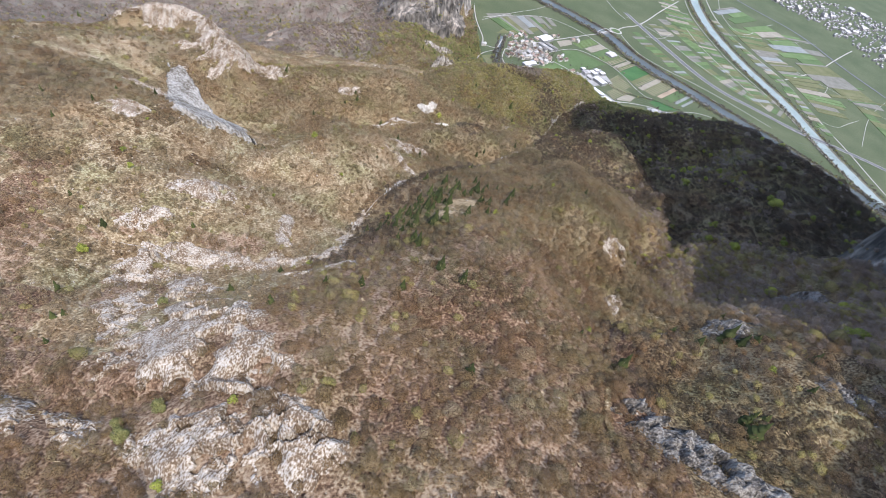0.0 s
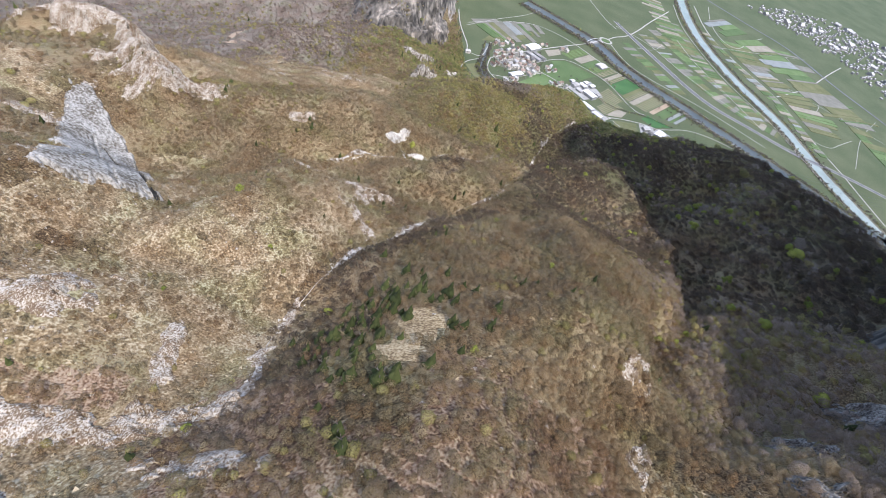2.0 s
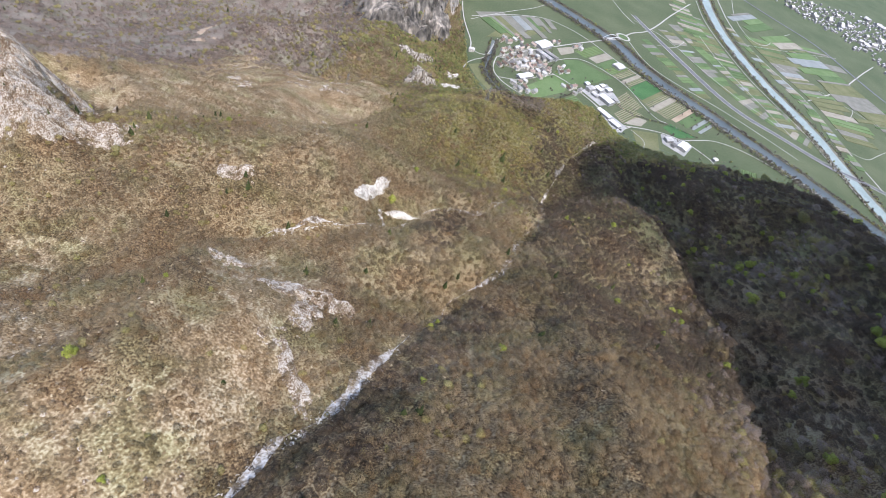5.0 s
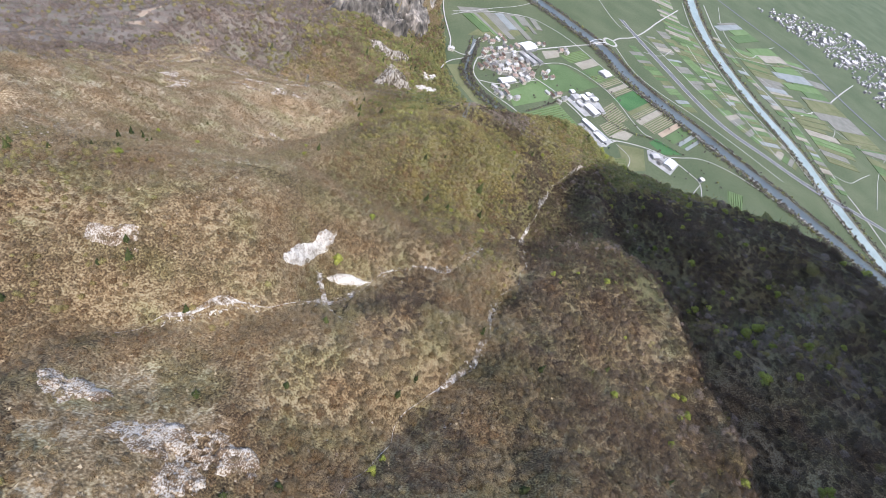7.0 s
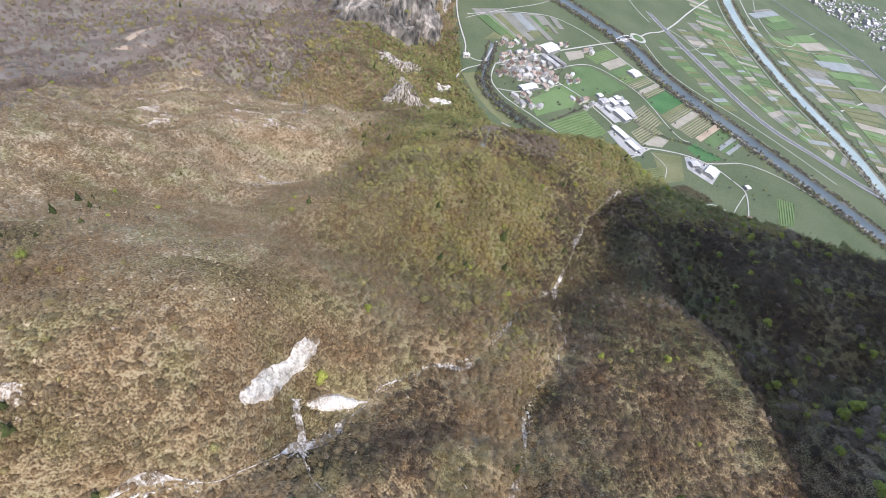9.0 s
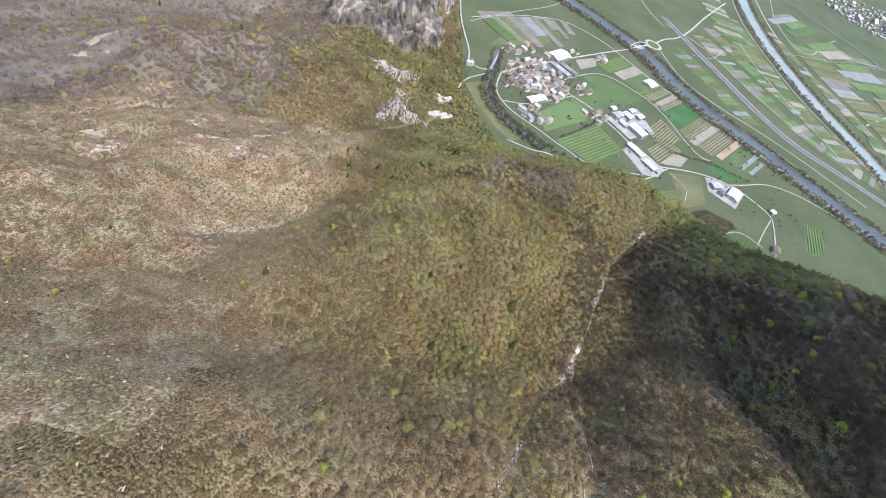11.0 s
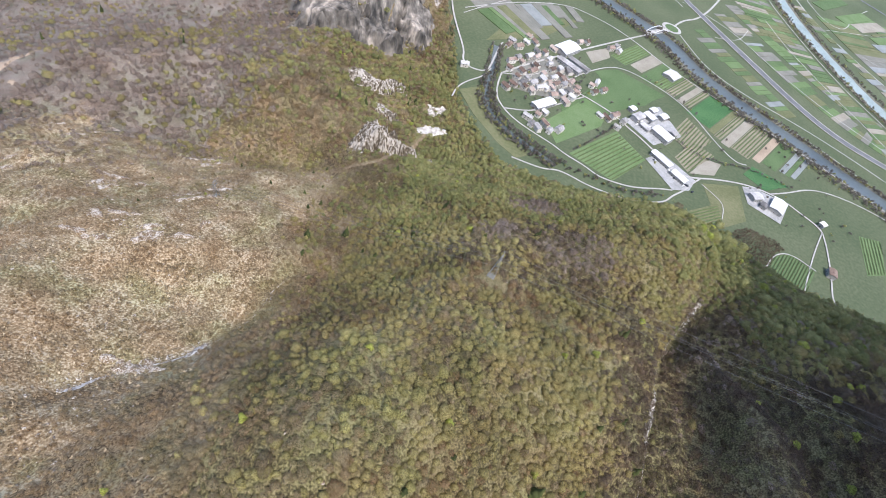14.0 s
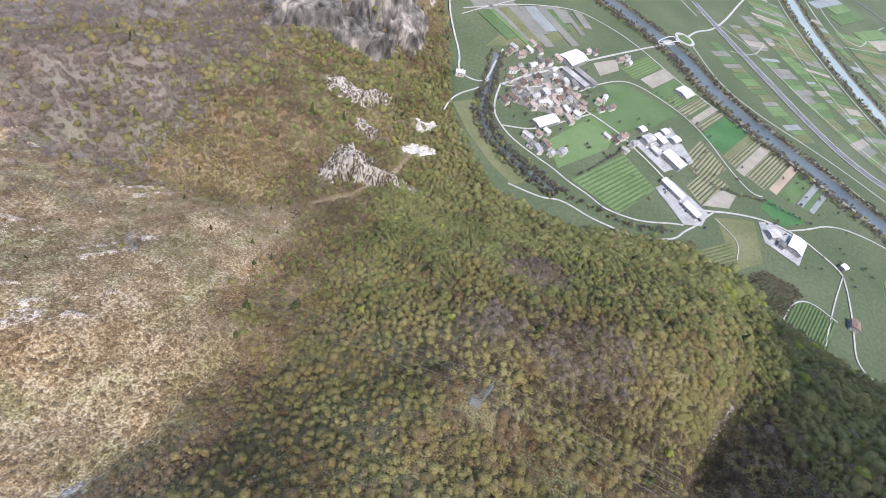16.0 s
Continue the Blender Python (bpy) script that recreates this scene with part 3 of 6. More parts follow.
def spaced(a, b, step, far):
    core = np.arange(a, b + step, step)
    out, d = [], step
    while sum(out) < far:
        d *= 1.25
        out.append(min(d, 220))
    out = np.cumsum(out)
    return np.r_[(core[0] - out)[::-1], core, core[-1] + out]


gx, gy = spaced(-330, 400, 3.6, 4000), spaced(0, 900, 3.6, 4200)
GX, GY = np.meshgrid(gx, gy)
GZ = land(GX, GY)


def ground_z(x, y):
    x, y = np.asarray(x, float), np.asarray(y, float)
    i = np.clip(np.searchsorted(gx, x) - 1, 0, len(gx) - 2)
    j = np.clip(np.searchsorted(gy, y) - 1, 0, len(gy) - 2)
    a, b = np.clip((x - gx[i]) / (gx[i + 1] - gx[i]), 0, 1), np.clip((y - gy[j]) / (gy[j + 1] - gy[j]), 0, 1)
    return (GZ[j, i] * (1 - a) + GZ[j, i + 1] * a) * (1 - b) + (GZ[j + 1, i] * (1 - a) + GZ[j + 1, i + 1] * a) * b


ids = np.arange(GX.size).reshape(GX.shape)
quads = np.stack([ids[:-1, :-1], ids[:-1, 1:], ids[1:, 1:], ids[1:, :-1]], -1).reshape(-1, 4)
ground = mesh_object("ground", np.c_[GX.ravel(), GY.ravel(), GZ.ravel()], quads, [EARTH, MEADOW, CLIFF, DRY, LITTER, MOSS, RUSSET, LIT_STRAW], smooth=True)
mid = in_valley(GX, GY)
mid = (mid[:-1, :-1] + mid[1:, 1:]) / 2
steep = np.hypot((GZ[:-1, 1:] - GZ[:-1, :-1]) / np.diff(gx)[None], (GZ[1:, :-1] - GZ[:-1, :-1]) / np.diff(gy)[:, None])
mx, my = GX[:-1, :-1], GY[:-1, :-1]


def open_slope(x, y):
    """How dry and open the mountainside is: the stony western slopes."""
    ragged = (fractal(x, y, 36, 4, 2) - 0.5) * 1.1
    a = smoothstep(-85, -125, x) * smoothstep(445, 520, y) * smoothstep(735, 680, y) * smoothstep(-330, -270, x)
    b = (0.52 + 0.2 * smoothstep(90, 110, y) * smoothstep(210, 180, y)) * smoothstep(-20, -60, x) * smoothstep(20, 60, y) * smoothstep(350, 290, y) * (1 - 0.35 * smoothstep(-110, -165, x))
    a = np.maximum(a, 0.6 * smoothstep(-55, -95, x) * smoothstep(370, 410, y) * smoothstep(540, 490, y) * smoothstep(-330, -270, x))
    glade = smoothstep(9, 5, np.hypot(x, (y - 161) * 0.8)) + smoothstep(7, 4, np.hypot(x + 3, y - 144))
    return np.clip(np.maximum(a, b) + ragged * (np.maximum(a, b) > 0.02) + glade, 0, 1)


def far_woods(x, y):
    """Share of grey leafless woods on the remote hillside, their grey standing in for haze."""
    return np.maximum(smoothstep(-165, -235, x) * smoothstep(600, 680, y), smoothstep(-230, -290, x) * smoothstep(380, 460, y))


cliffs = ((steep > 1.25) & (my > 900) & (mx < -100) & (mx > -290)) | ((steep > 1.9) & (mx > 200) & (my < 330))
# index 7 is the glade, in the colour that carries sunlight
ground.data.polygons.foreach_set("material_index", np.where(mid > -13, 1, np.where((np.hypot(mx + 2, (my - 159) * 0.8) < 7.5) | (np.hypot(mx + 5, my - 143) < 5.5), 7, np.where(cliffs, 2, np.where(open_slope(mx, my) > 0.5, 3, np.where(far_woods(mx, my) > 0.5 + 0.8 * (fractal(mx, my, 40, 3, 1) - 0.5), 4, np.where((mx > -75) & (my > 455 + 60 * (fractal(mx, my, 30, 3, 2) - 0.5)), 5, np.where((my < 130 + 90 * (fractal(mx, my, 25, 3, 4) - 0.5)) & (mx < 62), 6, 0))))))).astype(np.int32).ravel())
tagged(ground, "steep brown mountainside running down to green valley meadows", "ground", kind="structure")


# ---- rock ----
def outcrop(x, y, rx, ry, turn, height, mat=None, label="", seed=0, rough=1.0, gash=False, holes=True, ragged=1.3):
    """A bare rock boss on the slope: ledges and cracks on a ragged patch, with earth showing through its hollows."""
    n = 78 if y < 130 else 60 if max(rx, ry) > 14 else 26 if y > 500 and max(rx, ry) < 10 else 44
    holes, h_small = holes and height < 8, min(height, 4.0)
    a = np.linspace(-1.25, 1.25, n)
    u, v = np.meshgrid(a, a)
    c, s = math.cos(radians(turn)), math.sin(radians(turn))
    px, py = x + c * u * rx - s * v * ry, y + s * u * rx + c * v * ry
    size = max(rx, ry)
    r = np.hypot(u, v) + (fractal(px, py, max(5.0, size * 0.6), 4, seed) - 0.5) * ragged + (fractal(px, py, 4.0, 3, seed + 5) - 0.5) * 0.5
    ledge = fractal(px, py, size * 0.55, 4, seed + 1)
    tilt = ledge + 0.25 * (u + 0.6 * v)
    steps = np.floor(tilt * 12) / 12 * 0.75 + ledge * 0.25
    crack = np.abs(fractal(px, py, size * 0.35, 3, seed + 2) - 0.5)
    z = height * smoothstep(1.0, 0.45, r) * (0.3 + 1.0 * steps) - h_small * 0.35 * rough * smoothstep(0.035, 0.0, crack)
    z = z + (fractal(px, py, 3.0, 3, seed + 3) - 0.5) * (0.5 + h_small * 0.25) * rough + (fractal(px, py, 1.1, 2, seed + 2) - 0.5) * 0.5 * rough
    if holes:
        z = z - height * 0.9 * smoothstep(0.53, 0.65, fractal(px, py, max(4.0, size * 0.25), 4, seed + 4))
    if gash:
        line = v - 0.30 + 0.12 * u
        z = z - 5.5 * np.exp(-((line / 0.13) ** 2)) * smoothstep(0.05, 0.3, u) * smoothstep(1.0, 0.9, u) + 1.6 * np.exp(-(((line - 0.3) / 0.14) ** 2)) * smoothstep(0.0, 0.3, u)
    z = np.where(r > 0.97, -1.2, z) + ground_z(px, py)
    k = np.arange(n * n).reshape(n, n)
    q = np.stack([k[:-1, :-1], k[:-1, 1:], k[1:, 1:], k[1:, :-1]], -1).reshape(-1, 4)
    keep = (r.ravel()[q] < 1.12).all(1)
    ob = mesh_object("rock_outcrop", np.c_[px.ravel(), py.ravel(), z.ravel()], q[keep], mat)
    BARE_SPOTS.append((x, y, rx, ry, turn, 0.34 if holes and y < 200 else 0.6 if holes and y > 500 else 0.4 if holes else 0.3 if height > 8 else 0.04))
    return tagged(ob, label, "rock", group="limestone outcrops")


BARE_SPOTS = []

def crags(mat, label, *rocks):
    for k, (x, y, rx, ry, turn, h) in enumerate(rocks):
        outcrop(x, y, rx, ry, turn, h, mat, label, k * 3 + int(abs(x)), rough=0.6 if mat is ROCK else 1.0, ragged=(2.3 if y > 500 else 1.7) if mat is ROCK else 1.3)


crags(ROCK, "pale grey limestone slab with cracks and ledges on the mountainside", (-55, 66, 32, 14, -40, 3.8), (-32, 55, 14, 7, -38, 3.4), (-78, 92, 16, 9, -50, 2.6), (-33, 32, 15, 9, -10, 3.6), (-16, 35, 16, 9, -20, 3.6), (-70, 31, 13, 6, -10, 3.0), (-98, 94, 12, 9, 60, 2.4), (-84, 70, 13, 10, -50, 2.4), (-68, 52, 12, 8, -40, 2.4), (-104, 146, 14, 11, 30, 2.6), (-40, 106, 16, 4, 10, 1.4), (74, 148, 5, 9, -20, 1.8), (75, 180, 10, 6, 40, 2.6), (-158, 172, 12, 7, 20, 1.8), (-101, 145, 6, 11, 25, 1.2))
crags(ROCK, "pale grey limestone slab with cracks and ledges on the mountainside", (-150, 205, 14, 10, 40, 2.4), (-112, 118, 10, 8, 0, 2.2), (-107, 338, 8, 4, 10, 1.4), (-214, 255, 12, 8, 30, 2.0))
crags(ROCK_DARK, "weathered grey limestone crag above the shaded gorge", (143, 182, 12, 8, 20, 4), (189, 215, 14, 8, 20, 5), (60, 66, 11, 7, -30, 4), (70, 57, 14, 8, -25, 5), (90, 112, 13, 6, 10, 3), (106, 132, 12, 7, 30, 4), (124, 154, 12, 7, 30, 4), (112, 86, 13, 8, 0, 4), (128, 78, 10, 9, 0, 5))
crags(ROCK, "jagged pale limestone crest along the upper slope", (-246, 372, 34, 14, 25, 6), (-212, 340, 24, 11, 40, 5), (-185, 325, 18, 10, 30, 4), (-285, 358, 28, 14, 10, 6), (-266, 366, 22, 13, 20, 6), (-229, 356, 20, 12, 35, 6), (-198, 332, 16, 12, 35, 5), (-222, 336, 20, 8, 38, 4), (-206, 322, 20, 8, 40, 4))
crags(ROCK, "jagged pale limestone crest along the upper slope", (-200, 312, 20, 7, 40, 3), (-170, 335, 14, 8, 20, 3))
crags(ROCK, "low pale limestone ledges among dry grass and scrub", (-84, 287, 10, 6, 20, 2), (-39, 285, 9, 6, 0, 2), (-56, 283, 12, 5, 10, 1.6), (-45, 272, 6, 9, 30, 1.6), (-50, 257, 8, 5, 20, 1.6))
for x, y, wide, deep in ((-226, 562, 24, 14), (-266, 622, 20, 14), (-205, 632, 22, 10), (-268, 688, 30, 16), (-240, 588, 16, 12), (-160, 640, 22, 14), (-186, 588, 26, 14), (-148, 600, 18, 10), (-126, 535, 10, 5), (-190, 700, 18, 9)):
    for k in range(5):
        a, b = x + rng.normal(0, 0.55) * wide, y + rng.normal(0, 0.6) * deep
        outcrop(a, b, rng.uniform(3.5, 9), rng.uniform(1.6, 3.6), rng.uniform(-5, 45), rng.uniform(0.9, 1.8), ROCK, "low broken limestone ledge among dry grass", k * 5 + int(abs(a)), rough=0.7, ragged=1.8)
crags(ROCK_DARK, "broken grey rock along the edge of the spur above the stream", (54, 470, 3, 8, 10, 1.8), (68, 524, 2.5, 7, -20, 1.6), (78, 575, 3, 8, -25, 2.0))
crags(ROCK, "bright bare ledge of pale rock along a dry stream", (-86, 109, 16, 4.4, 5, 1.8), (-68, 113, 16, 5.2, 15, 2.2), (-56, 120, 9, 6, 25, 2.8), (-44, 126, 9, 6, 45, 2.8), (-43, 150, 3, 9, 5, 1.4), (-44, 176, 2.2, 8, 0, 1.0), (-66, 141, 3, 13, 20, 1.6))
crags(CRAG, "steep pale rock face above the valley edge", (-92, 774, 24, 20, 20, 24), (-74, 790, 15, 12, 30, 12), (-136, 880, 26, 12, 15, 10), (-112, 900, 18, 9, 25, 7), (-60, 800, 14, 9, 10, 4), (-105, 850, 20, 9, 20, 6))
crags(CLIFF, "tall grey cliff at the end of the far spur", (-200, 952, 42, 22, 10, 22), (-152, 968, 34, 24, 35, 26), (-122, 1030, 22, 40, 0, 20))
# near-black colour for the shade inside the slab's cut
GASH_SHADE = material("crevice shade painted near black", [(0.3, (0.02, 0.02, 0.02)), (0.7, (0.06, 0.058, 0.055))], 0.3, 6, fine=1.0, rough=0.7)
SLAB = material("smooth blue-grey limestone slab", [(0.30, (0.110, 0.093, 0.071)), (0.44, (0.202, 0.187, 0.160)), (0.56, (0.294, 0.278, 0.248)), (0.74, (0.414, 0.392, 0.353))], 0.10, 9, fine=0.9, grain=1.3, bump=0.5, squash=0.5)


def rock_slab(a, b, label):
    """A bare bedding plane running down the slope, with ribs along it and a gash in its lower half, its shade painted
    dark.
    """
    n, m = 150, 76
    u, v = np.meshgrid(np.linspace(-0.03, 1.03, n), np.linspace(-1.3, 1.3, m), indexing="ij")
    a, b = np.array(a, float), np.array(b, float)
    d = (b - a) / np.linalg.norm(b - a)
    wide = np.interp(u, (0, 0.1, 0.4, 0.8, 1), (3, 6, 10.5, 12, 12))
    over = v * wide * np.where(v < 0, 1.9, 1.0)
    px, py = a[0] + (b - a)[0] * u - d[1] * over, a[1] + (b - a)[1] * u + d[0] * over
    r = np.maximum(np.abs(v), 1 + np.maximum(-u, u - 1) * 6) + (fractal(px, py, 16, 4, 1) - 0.5) * 0.6 + (fractal(px, py, 4, 3, 3) - 0.5) * 0.4
    rib = fractal(v * 9 + u * 1.5, u * 5, 1.0, 3, 2)
    z = ground_z(px, py) + 2.8 * smoothstep(1.02, 0.85, r) + 0.5 * np.floor(rib * 5) / 5 + (fractal(px, py, 3, 2, 4) - 0.5) * 0.3
    line = 0.95 * (u - 0.36) / 0.64 + 0.06 * (fractal(u * 20, v * 0, 1.0, 2, 3) - 0.5)
    half = np.interp(u, (0.36, 0.55, 0.95, 1.0), (0.03, 0.07, 0.13, 0.11))
    cut = smoothstep(half, half * 0.55, np.abs(v - line)) * (u > 0.36) - 0.75 * smoothstep(half * 0.3, 0, np.abs(v - line - 0.03)) * (u > 0.6)
    z = z - 2.6 * np.clip(cut, 0, 1) - 1.0 * smoothstep(0.06, 0.0, np.abs(v + 0.25 - 0.2 * u)) * (u > 0.3)
    z = np.where(r > 1.0, z - 1.6, z)
    k = np.arange(n * m).reshape(n, m)
    q = np.stack([k[:-1, :-1], k[1:, :-1], k[1:, 1:], k[:-1, 1:]], -1).reshape(-1, 4)
    keep = (r.ravel()[q] < 1.12).all(1)
    ob = mesh_object("rock_slab", np.c_[px.ravel(), py.ravel(), z.ravel()], q[keep], [SLAB, GASH_SHADE])
    # the floor of the cut takes the painted shade
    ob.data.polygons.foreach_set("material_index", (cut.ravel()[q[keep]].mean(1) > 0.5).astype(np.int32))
    c = (a + b) / 2
    BARE_SPOTS.append((c[0], c[1], np.linalg.norm(b - a) / 2, 15, math.degrees(math.atan2(d[1], d[0])), 0.02))
    return tagged(ob, label, "rock")


rock_slab((-218, 295), (-123, 201), "smooth blue-grey rock slab split by a long dark gash")
outcrop(-52, 373, 3.2, 16, -17, 1.8, GRAVEL, "bright white landslip scar on the wooded slope", 61, rough=1.0, holes=False, ragged=1.25)
outcrop(-32, 377, 9, 2.6, 28, 1.5, GRAVEL, "small white landslip scar beside a gully", 62, rough=0.4, holes=False, ragged=0.8)
outcrop(-109, 549, 6, 1.8, 69, 0.8, STREAM, "white gravel bank beside a dry stream", 74, rough=0.4, holes=False)
outcrop(-40, 246, 4, 20, 38, 1.2, ROCK, "pale scree run reaching the stream", 66, rough=0.5)
outcrop(-62, 866, 18, 9, 30, 2.0, GRAVEL, "white quarry floor on the wooded slope", 68, rough=0.4, holes=False)
outcrop(-66, 903, 12, 8, 30, 2.0, GRAVEL, "small white quarry bench on the wooded slope", 69, rough=0.4, holes=False)


outcrop(-356, 708, 20, 8, 40, 1.6, CROPS["red"], "reddish bare earth scar on the far wooded slope", 71, rough=0.5)
outcrop(-374, 752, 6, 26, -10, 1.2, CROPS["red"], "narrow reddish gully of bare earth on the far slope", 72, rough=0.5)


# ---- stream beds and their boulders ----
def ribbon(name, line, width, mat, lift=0.25, step=4.0, flat=None, sway=0.0, broken=0.0):
    p = along(line, step)
    d = np.gradient(p[:, :2], axis=0)
    d /= np.linalg.norm(d, axis=1)[:, None] + 1e-9
    side = np.c_[-d[:, 1], d[:, 0]]
    w = width * (1 + sway * (value_noise(p[:, 0], p[:, 1], 14, 2)[:, None] - 0.5) * 2) / 2
    if broken:
        w = w * smoothstep(broken, broken + 0.2, value_noise(p[:, 0], p[:, 1], 17, 4))[:, None] + 0.12
        p = p + np.c_[value_noise(p[:, 0], p[:, 1], 11, 1) - 0.5, value_noise(p[:, 0], p[:, 1], 11, 3) - 0.5, np.zeros(len(p))][:, : p.shape[1]] * 5
    rows = []
    for f in (-1.0, -0.5, 0.0, 0.5, 1.0):
        q = p[:, :2] + side * w * f
        z = ground_z(q[:, 0], q[:, 1]) if flat is None else np.full(len(q), flat)
        rows.append(np.c_[q, z + lift])
    v = np.stack(rows, 1)
    n, m = v.shape[:2]
    k = np.arange(n * m).reshape(n, m)
    q = np.stack([k[:-1, :-1], k[:-1, 1:], k[1:, 1:], k[1:, :-1]], -1).reshape(-1, 4)[:, ::-1]
    return mesh_object(name, v.reshape(-1, 3), q, mat, smooth=True)


BED = {"upper": 3.0, "main": 1.9, "west": 2.2, "curl": 1.8, "north_west": 3.0}
HILL_TRACKS = {
    "crag_track": [(-118, 716), (-100, 728), (-84, 740), (-79, 762), (-74, 800), (-68, 840), (-64, 872)],
    "far_track": [(-470, 800), (-457, 787), (-446, 779), (-434, 768), (-420, 752)],
}
for name, line in HILL_TRACKS.items():
    tagged(ribbon(name, line, 2.6, DRY, 0.4, 3.0, sway=0.4), "narrow pale dirt track on the wooded slope", "track", kind="structure")
tagged(ribbon("knoll_gully", [(77, 139), (66, 119), (58, 103), (53, 86), (48, 68), (48, 56), (51, 46)], 1.6, DRY, 0.4, 2.0, sway=0.6), "narrow stony gully beside the scrubby knoll", "gully", kind="structure")
for name, line in STREAMS.items():
    tagged(ribbon("stream_bed", line, BED[name], STREAM, 0.35, 2.0, sway=0.75, broken=0.58 if name == "main" else 0.5), "dry stream bed of white gravel in a gully", "stream bed", kind="structure")
corners = []
for name, line in STREAMS.items():
    p = along(line, 0.9)
    p = p[value_noise(p[:, 0], p[:, 1], 17, 4) > (0.52 if name == "main" else 0.42)]
    for x, y in p[:, :2]:
        for _ in range(2):
            a, b = x + rng.normal(0, BED[name] * 0.45), y + rng.normal(0, BED[name] * 0.45)
            s = rng.uniform(0.2, 0.9)
            c = np.array([a, b, float(ground_z(a, b)) + 0.35])
            e = c + rng.normal(0, s * 0.6, (5, 3)) * (1, 1, 0.7)
            t = c + (0, 0, s * 0.7)
            corners += [(t, e[i], e[(i + 1) % 5]) for i in range(5)]
tagged(triangles("stream_boulders", np.array(corners), GRAVEL), "white boulders strewn along the stream beds", "boulders", kind="stuff")


# ---- woods ----
ICO = np.array([(math.cos(0.4 * math.pi * k + f) * r, math.sin(0.4 * math.pi * k + f) * r, z) for r, z, f, n in ((0, 1, 0, 1), (0.8944, 0.4472, 0, 5), (0.8944, -0.4472, 0.2 * math.pi, 5)) for k in range(n)])
ICO_FACES = np.array([(0, 1 + k, 1 + (k + 1) % 5) for k in range(5)] + [(1 + k, 6 + k, 1 + (k + 1) % 5) for k in range(5)] + [(6 + k, 6 + (k + 1) % 5, 1 + (k + 1) % 5) for k in range(5)])


def tree_model(clumps, tufts, spread, tall, seed, slim=0.8):
    """One small tree: a tapered trunk with limbs, rounded clumps of foliage or twigs, and loose sprays round them."""
    g = np.random.default_rng(seed)
    verts, faces, shade = [], [], []

    def add(v, f, tone):
        k = sum(len(q) for q in verts)
        verts.append(np.array(v, float))
        faces.append(np.array(f) + k)
        shade.append(np.full(len(f), tone))

    lean = g.normal(0, 0.06, 2) * tall
    r = 0.035 * tall
    add([(r, 0, -0.8), (-r / 2, r * 0.87, -0.8), (-r / 2, -r * 0.87, -0.8), (lean[0], lean[1], tall * 0.75)], [(0, 1, 3), (1, 2, 3), (2, 0, 3)], -0.3)
    start = g.uniform(0, 6.283)
    for k in range(clumps):
        if k == 0:
            c, size = np.array((lean[0], lean[1], tall * 0.66)), spread * g.uniform(0.56, 0.7)
        else:
            a = start + 6.283 * k / max(1, clumps - 1) + g.uniform(-0.35, 0.35)
            out = spread * g.uniform(0.42, 0.66)
            c, size = np.array((lean[0] + math.cos(a) * out, lean[1] + math.sin(a) * out, tall * g.uniform(0.36, 0.6))), spread * g.uniform(0.38, 0.58)
        v = ICO * size * g.uniform(0.78, 1.2, (11, 1)) * (1, 1, slim * tall / (2 * spread) + 0.25)
        t = g.uniform(0, 6.283)
        v = np.c_[v[:, 0] * math.cos(t) - v[:, 1] * math.sin(t), v[:, 0] * math.sin(t) + v[:, 1] * math.cos(t), v[:, 2]]
        add(v + c, ICO_FACES, g.normal(0, 0.10))
    for k in range(tufts):
        a, up = g.uniform(0, 6.283), g.uniform(-0.15, 1)
        flat = math.sqrt(max(0.0, 1 - up * up))
        way = np.array((math.cos(a) * flat, math.sin(a) * flat, up))
        tip = way * (spread, spread, tall * 0.46) * g.uniform(0.95, 1.2) + (lean[0], lean[1], tall * 0.5)
        foot = tip - way * spread * g.uniform(0.3, 0.5)
        side = np.cross(way, g.normal(0, 1, 3))
        side *= spread * g.uniform(0.10, 0.2) / (np.linalg.norm(side) + 1e-6)
        add([foot - side, foot + side, tip], [(0, 1, 2)], g.normal(0.05, 0.15))
    return np.concatenate(verts), np.concatenate(faces), np.concatenate(shade)


